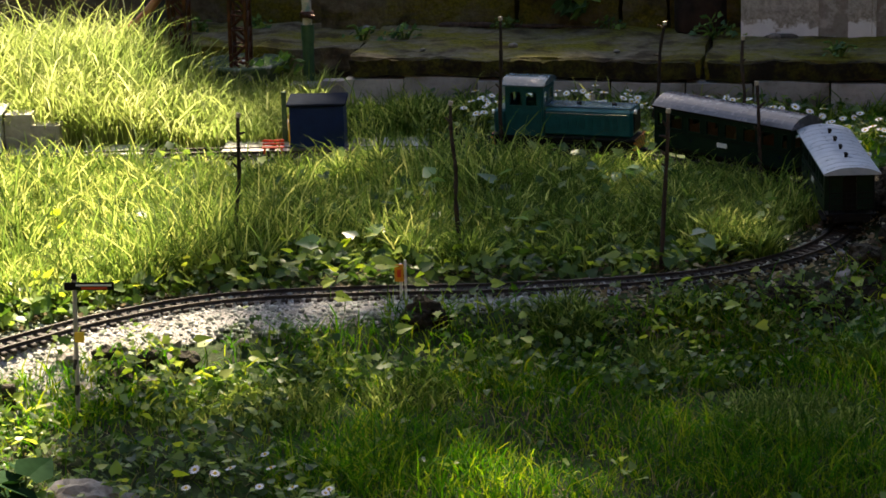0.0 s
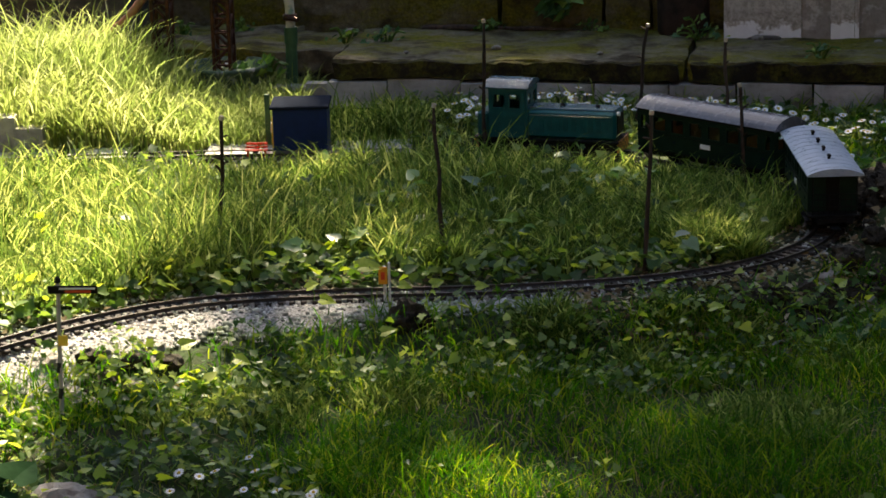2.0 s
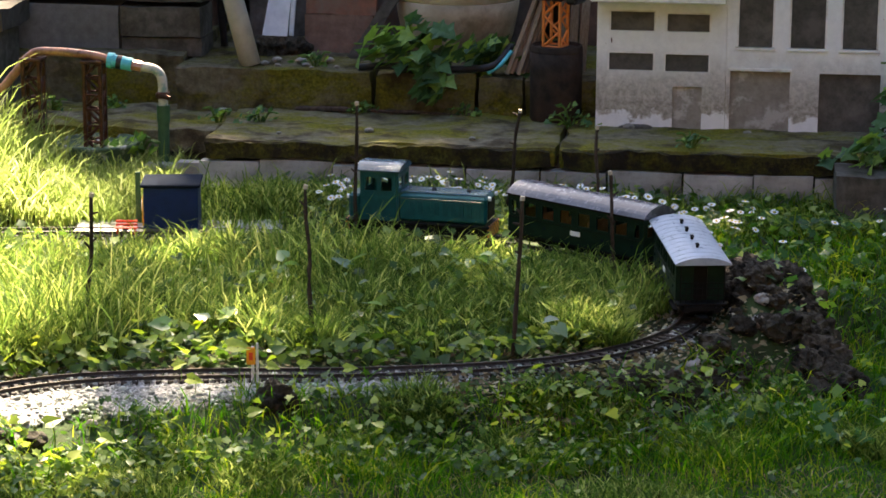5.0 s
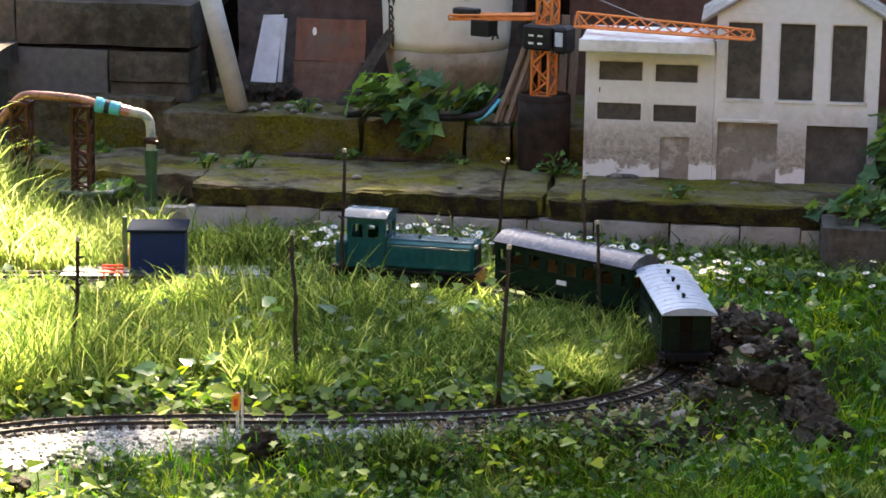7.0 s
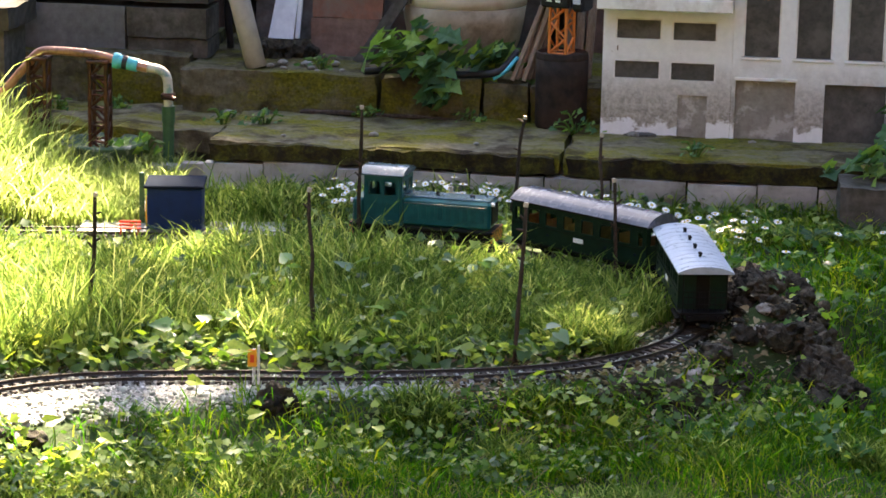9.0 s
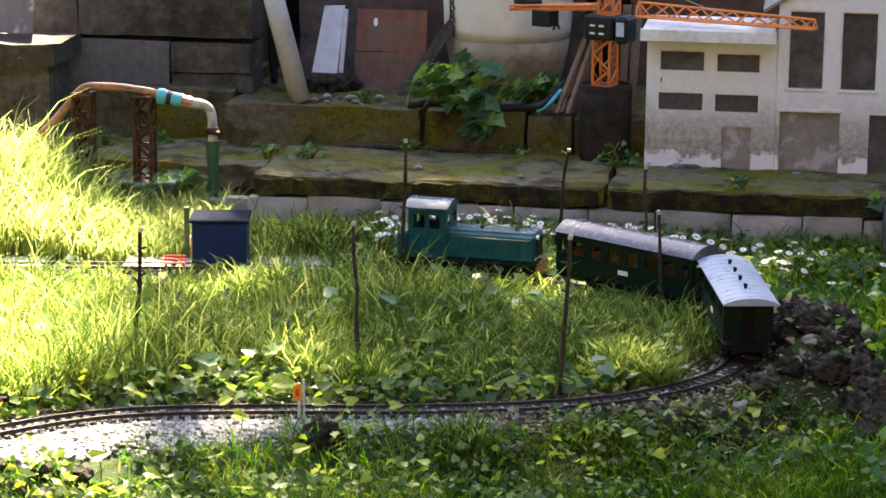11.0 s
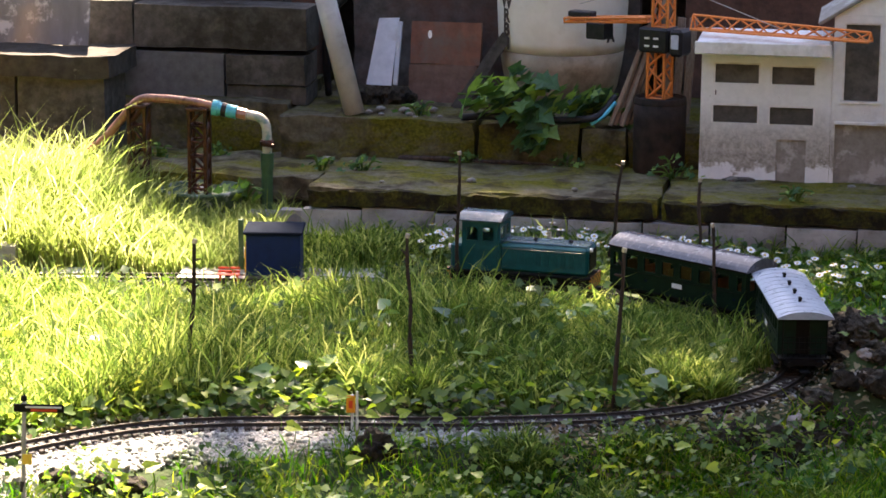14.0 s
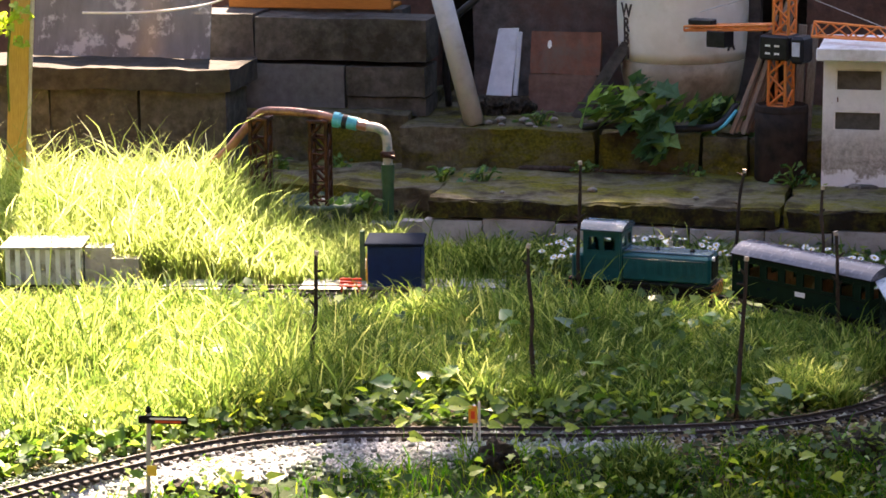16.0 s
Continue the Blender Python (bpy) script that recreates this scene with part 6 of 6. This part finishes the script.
def build_creepers():
    rng = np.random.default_rng(31)

    def bank(x, y):
        d = front_edge(x) - y
        lo = np.where(x < -0.35, 0.175, 0.10)
        return (d > lo) & (d < 0.45) & (x < 0.95)
    xy = clumps(rng, patchy(rng, 150, -1.25, 0.95, 4.0, 5.1, 8.0, 0.10, bank), 14, 0.026)
    leaves("bank_creeper", xy, (0.007, 0.022), (0.004, 0.055), 62, M_LEAF, "creeping leafy plants on the bank below the gravel", 1, (IVY_V, IVY_F))
    xy = clumps(rng, patchy(rng, 75, -1.25, 0.95, 4.0, 5.1, 8.0, 0.25, bank), 6, 0.03)
    leaves("bank_weed", xy, (0.010, 0.022), (0.01, 0.06), 55, M_LEAF, "broad-leaved weeds on the bank below the gravel", 11)
    xy = patchy(rng, 60, -1.25, 0.95, 4.0, 5.1, 8.0, 0.1, bank)
    leaves("bindweed", xy, (0.013, 0.028), (0.03, 0.07), 65, M_YLEAF, "yellow-green heart-shaped bindweed leaves on the bank", 2)
    xy = patchy(rng, 6500, -1.25, 0.98, 4.0, 5.15, 9.0, 0.02, bank)
    blades("bank_blades", xy, rng.gamma(4, 0.011, len(xy)) + 0.008, 0.0034, 1.2, M_LAWN, "loose grass among the creepers on the bank", seed=12)
    xy = patchy(rng, 2900, -1.9, 0.5, 4.3, 5.30, 9.0, 0.3, lambda x, y: inside_loop(x, y) & (y < front_edge(x) + 0.36))
    leaves("track_creeper", xy, (0.010, 0.036), (0.004, 0.045), 58, M_LEAF, "low broad leaves along the inner edge of the track", 3)
    xy = patchy(rng, 190, -1.6, 0.5, 4.9, 5.45, 7.0, 0.1, inside_loop)
    leaves("bindweed", xy, (0.012, 0.034), (0.01, 0.06), 60, M_YLEAF, "yellow-green bindweed leaves among the grass", 4)
    xy = patchy(rng, 750, -1.0, 0.55, 5.25, 6.1, 5.0, 0.05, inside_loop)
    leaves("meadow_leaves", xy, (0.011, 0.032), (0.01, 0.08), 55, M_LEAF, "broad leaves standing among the tall grass", 5, (IVY_V, IVY_F))
    xy = patchy(rng, 2600, -0.35, 1.5, 6.20, 6.66, 6.0, 0.3, lambda x, y: off_line(x, y) > 0.05)
    leaves("border_creeper", xy, (0.010, 0.030), (0.004, 0.05), 48, M_LEAF, "leafy ground cover below the daisies", 6)
    xy = clumps(rng, patchy(rng, 190, 0.5, 1.7, 4.7, 6.4, 6.0, 0.3, lambda x, y: np.hypot(x - 0.13, y - 5.47) > 0.66), 12, 0.032)
    leaves("slope_creeper", xy, (0.012, 0.034), (0.004, 0.05), 55, M_IVY, "leafy ground cover on the slope", 7, (IVY_V, IVY_F))
    xy = patchy(rng, 260, 0.1, 1.5, 4.6, 6.4, 6.0, 0.05, lambda x, y: np.hypot(x - 0.13, y - 5.47) > 0.62)
    leaves("pale_leaves", xy, (0.010, 0.024), (0.015, 0.06), 55, M_YLEAF, "pale dry leaves on the bank", 8)
    xy = patchy(rng, 3600, -1.5, 1.0, 4.5, 6.2, 9.0, 0.2, lambda x, y: (off_line(x, y) > 0.03) & (off_line(x, y) < 0.24) & (y < 5.9) & ((x > 0.02) | (y > front_edge(x) + 0.03)))
    leaves("leaf_litter", xy, (0.006, 0.018), (0.002, 0.012), 30, M_LITTER, "dry brown and straw-coloured leaf litter beside the track", 13)
    xy = patchy(rng, 1500, 0.05, 0.98, 4.7, 5.8, 9.0, 0.15, lambda x, y: (off_line(x, y) < 0.36) & (off_line(x, y) > 0.04) & (np.hypot(x - 0.13, y - 5.47) > 0.5))
    leaves("leaf_litter", xy, (0.007, 0.022), (0.004, 0.020), 45, M_LITTER, "pale straw and brown leaf litter on the earth of the bank", 43)
    # extra bright yellow leaves stand in for sunlight on this stretch
    xy = patchy(rng, 170, -1.6, -0.3, 4.2, 5.4, 7.0, 0.1, lambda x, y: inside_loop(x, y) & (y < front_edge(x) + 0.40))
    leaves("bindweed", xy, (0.014, 0.036), (0.015, 0.07), 55, M_YLEAF, "yellow-green bindweed leaves beside the track, added for sunlit brightness", 44)

    xy = clumps(rng, patchy(rng, 11, -0.55, 0.50, 5.05, 5.75, 5.0, 0.2, inside_loop), 4, 0.030)
    leaves("broad_weed", xy, (0.026, 0.050), (0.03, 0.09), 40, M_SHEENLEAF, "large green leaves in the meadow grass, pale sky sheen in their colour", 45)

    def weedy(x, y):
        return (x < -0.42 + 0.10 * np.sin(7 * y)) & (front_edge(x) - y > 0.30)
    xy = clumps(rng, patchy(rng, 250, -1.25, -0.30, 3.5, 4.7, 8.0, 0.25, weedy), 12, 0.030)
    leaves("front_creeper", xy, (0.009, 0.025), (0.004, 0.045), 52, M_LEAF, "creeping leafy weeds at the corner of the lawn", 41)
    xy = patchy(rng, 170, -1.25, -0.30, 3.5, 4.7, 8.0, 0.2, weedy)
    leaves("bindweed", xy, (0.013, 0.030), (0.02, 0.06), 55, M_YLEAF, "yellow-green bindweed leaves at the corner of the lawn", 42)
    xy = patchy(rng, 700, -1.3, 1.4, 3.1, 4.6, 6.0, 0.05, in_lawn)
    leaves("lawn_leaves", xy, (0.010, 0.026), (0.01, 0.04), 50, M_LEAF, "small broad leaves in the lawn", 9)


def build_ivy(name, m, label, n, spread, size, seed, hang=0.0, material=None):
    """A bushy plant: bent stems with lobed leaves, each leaf a part."""
    rnd = random.Random(seed)
    plant = thing(name, m, label, "plant")
    mesh = bpy.data.meshes.new("leaf")
    mesh.from_pydata([Vector(v) for v in IVY_V], [], IVY_F)
    mesh.materials.append(material or M_IVY_ONE)
    for k in range(6):
        q = Vector((rnd.uniform(-1, 1) * spread[0], rnd.uniform(-1, 0.2) * spread[1], rnd.uniform(0.3, 0.9) * spread[2]))
        part("stem", tube(spline([(q.x * 0.1, 0, -0.01), (q.x * 0.5, q.y * 0.4, q.z * 0.9), q], 5), 0.003, 5), M_STEM, plant)
    for k in range(n):
        x = rnd.gauss(0, 0.45) * spread[0]
        y = -abs(rnd.gauss(0, 0.5)) * spread[1]
        z = rnd.uniform(0.15, 1) * spread[2] * max(0.25, 1 - (abs(x) / spread[0]) ** 2 * 0.6)
        if rnd.random() < hang:
            x, y, z = rnd.uniform(0.0, 0.55) * spread[0], -spread[1] * 1.02, -rnd.uniform(-0.3, 0.42) * spread[2]
        leaf = new("leaf", mesh)
        leaf.parent = plant
        s = rnd.uniform(*size)
        leaf.matrix_basis = pose(x, y, z, rnd.uniform(15, 75), rnd.uniform(-25, 35), rnd.uniform(-160, -20)) @ Matrix.Scale(s, 4)
    return plant


def leaf_one():
    m, n, l, b = nodes_of("ivy_single")
    info = n.new("ShaderNodeObjectInfo")
    col = ramp(n, l, info.outputs["Random"], [(0.0, (0.040, 0.10, 0.055)), (0.5, (0.085, 0.19, 0.075)), (1.0, (0.28, 0.42, 0.10))])
    vein = ramp(n, l, noise_node(n, l, 3.0, 4), [(0.35, (0.75, 0.8, 0.75)), (0.65, (1, 1, 1))])
    col = blend(n, l, 1.0, col, vein, "MULTIPLY")
    l.new(col, b.inputs["Base Color"])
    b.inputs["Roughness"].default_value = 0.5
    b.inputs["Specular IOR Level"].default_value = 0.3
    tr = n.new("ShaderNodeBsdfTranslucent")
    l.new(blend(n, l, 1.0, col, (1.6, 1.7, 0.6), "MULTIPLY"), tr.inputs["Color"])
    mix = n.new("ShaderNodeMixShader")
    mix.inputs[0].default_value = 0.35
    l.new(b.outputs[0], mix.inputs[1])
    l.new(tr.outputs[0], mix.inputs[2])
    l.new(mix.outputs[0], n["Material Output"].inputs["Surface"])
    return m


M_IVY_ONE = leaf_one()


def build_daisies():
    rnd = random.Random(14)
    daisy = thing("daisy", pose(0, 0, 0), "white daisy on a thin green stem in the grass", "flower", "daisies in the garden")
    part("stem", tube([Vector((0, 0, 0)), Vector((0.002, 0, 0.03)), Vector((0.0, 0.002, 0.058))], 0.0011, 5), M_STEM, daisy)
    pet = bmesh.new()
    for k in range(11):
        a = math.tau * k / 11
        v = [pet.verts.new(Matrix.Rotation(a, 3, "Z") @ Vector(p) + Vector((0, 0.002, 0.058))) for p in ((0.003, 0, 0), (0.009, 0.0032, 0.0012), (0.0145, 0, 0.0005), (0.009, -0.0032, 0.0012))]
        pet.faces.new(v)
    part("petals", pet, M_PETAL, daisy)
    part("flower_centre", lathe([(0.0042, 0.0), (0.0035, 0.002), (0.001, 0.003)], 9), M_YOLK, daisy, at=pose(0, 0.002, 0.058))
    spots = []
    for cx, cy, n, sx, sy in ((0.02, 6.50, 30, 0.14, 0.05), (0.30, 6.46, 9, 0.10, 0.05), (0.52, 6.44, 14, 0.10, 0.05), (0.70, 6.24, 30, 0.10, 0.09), (0.40, 6.42, 16, 0.16, 0.05), (1.05, 6.15, 8, 0.16, 0.12), (0.85, 6.38, 4, 0.06, 0.05), (-0.12, 6.46, 14, 0.07, 0.05),
                              (1.0, 5.95, 4, 0.16, 0.2), (-0.52, 3.95, 7, 0.05, 0.05), (-0.38, 3.90, 3, 0.03, 0.03)):
        for k in range(n):
            spots.append((rnd.gauss(cx, sx), rnd.gauss(cy, sy), cy < 4.5))
    first = True
    for x, y, low in spots:
        if off_line(np.array([x]), np.array([y]))[0] < 0.06:
            y += 0.1
        y = min(y, 6.58)
        s = rnd.uniform(0.7, 1.0) * (0.8 if low else 1.0)
        m = pose(x, y, gz(x, y) - 0.003, rnd.uniform(-5, 34), rnd.uniform(-22, 22), rnd.uniform(-40, 40)) @ Matrix.Diagonal((s * 1.1, s * 1.1, rnd.uniform(0.9, 1.6), 1))
        if first:
            daisy.matrix_basis, first = m, False
        else:
            copy_thing(daisy, m)


def build_plants():
    global SHADE, GAPS
    lo = shade_uv(-0.74, 5.8)[0]
    va, vb = shade_uv(0, 0.6)[1], shade_uv(0, 9.6, 0.6)[1]
    SHADE = (lo - 0.25, lo + 4.4, min(va, vb), max(va, vb))
    # openings in the added crown that let sun through to chosen spots
    holes = ((0.29, 4.39, 0.075), (-0.27, 4.15, 0.08), (-0.11, 4.13, 0.095), (0.06, 4.14, 0.08), (-0.05, 4.58, 0.06), (0.15, 4.64, 0.06), (-0.62, 4.46, 0.07), (-0.74, 4.62, 0.08), (-0.50, 4.32, 0.06),
             (-0.38, 4.50, 0.06), (0.50, 4.22, 0.05), (0.326, 6.21, 0.12), (0.62, 6.08, 0.10), (0.12, 5.22, 0.06), (-0.15, 5.30, 0.06))
    GAPS = [(*shade_uv(x, y), r) for x, y, r in holes]
    build_tree()
    build_grass()
    build_creepers()
    build_ivy("creeping_plant", on_wall(0.085, 0.56, 0.25), "bushy lobed-leaved plant hanging over the edge of the mossy step", 95, (0.19, 0.10, 0.15), (0.042, 0.078), 3, 0.2)
    build_ivy("creeping_plant", on_wall(0.28, 0.62, 0.244), "bushy lobed-leaved plant before the barrel", 42, (0.10, 0.06, 0.10), (0.038, 0.070), 4)
    build_ivy("corner_plant", on_wall(1.50, 0.28, 0.128), "green climbing plant beside the toy house", 110, (0.10, 0.12, 0.26), (0.04, 0.075), 5)
    build_ivy("corner_plant", on_wall(1.40, -0.02, 0.115), "leafy plant over the concrete corner stone", 55, (0.16, 0.08, 0.07), (0.03, 0.06), 6)
    build_ivy("small_weed", on_wall(0.555, 0.36, 0.126), "small green weed growing at the foot of the bin", 34, (0.07, 0.06, 0.07), (0.012, 0.026), 7)
    build_ivy("small_weed", on_wall(-0.33, 0.30, 0.126), "small green weed growing on the ledge", 30, (0.06, 0.05, 0.05), (0.012, 0.024), 8)
    for k, (ws, wd, wz) in enumerate(((-0.46, 0.34, 0.12), (-0.06, 0.47, 0.127), (0.24, 0.47, 0.127), (-0.22, 0.60, 0.245), (0.90, 0.10, 0.13), (-0.80, 0.50, 0.115), (-0.98, 0.45, 0.115))):
        build_ivy("small_weed", on_wall(ws, wd, wz), "small green weed growing out of the old concrete", 22, (0.05, 0.04, 0.045), (0.010, 0.022), 20 + k)
    build_ivy("tub_plant", on_wall(-0.63, 0.10, 0.08), "leafy plant growing out of the green tub", 16, (0.09, 0.07, 0.05), (0.02, 0.045), 9)
    build_daisies()
    build_bindweed()


def build_bindweed():
    """Single large leaves that stand out beside the track and at the edges."""
    mesh = bpy.data.meshes.new("leaf")
    mesh.from_pydata([Vector(v) for v in LEAF_V], [], LEAF_F)
    mesh.materials.append(M_YLEAF)
    rnd = random.Random(6)
    for k, (x, y, z, s) in enumerate(((-0.345, 4.89, 0.072, 0.056), (-0.43, 4.84, 0.02, 0.036), (-0.465, 4.91, 0.022, 0.030), (-0.275, 4.90, 0.03, 0.030), (-0.21, 4.93, 0.02, 0.032), (-0.12, 4.91, 0.02, 0.030), (-0.30, 4.70, -0.01, 0.034),
                                      (-0.68, 4.60, 0.0, 0.038), (-0.57, 4.55, -0.01, 0.034), (-0.80, 4.50, 0.0, 0.036), (0.35, 4.80, 0.0, 0.034), (0.62, 4.95, 0.0, 0.034))):
        plant = thing("bindweed_shoot", pose(x, y, gz(x, y)), "yellow-green bindweed shoot beside the track", "plant", "bindweed shoots along the track")
        top = z - gz(x, y)
        part("stem", tube(spline([(0, 0, -0.005), (0.004, 0.002, top * 0.6), (0, 0, top)], 4), 0.0012, 5), M_STEM, plant)
        leaf = new("leaf", mesh)
        leaf.parent = plant
        leaf.matrix_basis = pose(-s * 0.4, 0, top, rnd.uniform(20, 40) if k else 25, rnd.uniform(-20, 20) if k else 5, rnd.uniform(-50, 50) if k else 10) @ Matrix.Scale(s, 4)
    big = thing("dark_plant", pose(-0.905, 3.90, gz(-0.905, 3.90)), "large dark green leaves at the edge of the lawn", "plant")
    mesh2 = bpy.data.meshes.new("leaf")
    mesh2.from_pydata([Vector(v) for v in LEAF_V], [], LEAF_F)
    mesh2.materials.append(M_DARKLEAF)
    for k in range(16):
        q = Vector((rnd.uniform(-0.07, 0.06), rnd.uniform(-0.05, 0.05), rnd.uniform(0.03, 0.10)))
        part("stem", tube(spline([(q.x * 0.2, q.y * 0.2, -0.005), (q.x * 0.7, q.y * 0.6, q.z * 0.7), q], 4), 0.0016, 5), M_STEM, big)
        leaf = new("leaf", mesh2)
        leaf.parent = big
        leaf.matrix_basis = pose(*q, rnd.uniform(-30, 30), rnd.uniform(-10, 35), rnd.uniform(0, 360)) @ Matrix.Scale(rnd.uniform(0.05, 0.085), 4)
    climb = thing("post_climber", pose(-1.74, 6.96, 0.54), "sunlit yellow-green leaves round the top of the ochre post", "plant")
    for k in range(34):
        q = Vector((rnd.gauss(0.0, 0.035), -0.03 - abs(rnd.gauss(0, 0.015)), rnd.gauss(0.06, 0.03)))
        leaf = new("leaf", mesh)
        leaf.parent = climb
        leaf.matrix_basis = pose(*q, rnd.uniform(20, 80), rnd.uniform(-30, 30), rnd.uniform(-160, -20)) @ Matrix.Scale(rnd.uniform(0.022, 0.04), 4)
    part("stem", tube(spline([(-0.03, 0.0, -0.2), (-0.02, -0.028, -0.05), (0.0, -0.03, 0.1)], 4), 0.003, 5), M_STEM, climb)


M_DARKLEAF = leafy("dark_leaf", (0.012, 0.045, 0.016), (0.02, 0.06, 0.02), (0.03, 0.08, 0.03), (1.0, 1.2, 0.6), 0.15, 0.75)
M_DARKLEAF.node_tree.nodes["Principled BSDF"].inputs["Specular IOR Level"].default_value = 0.04
build_plants()
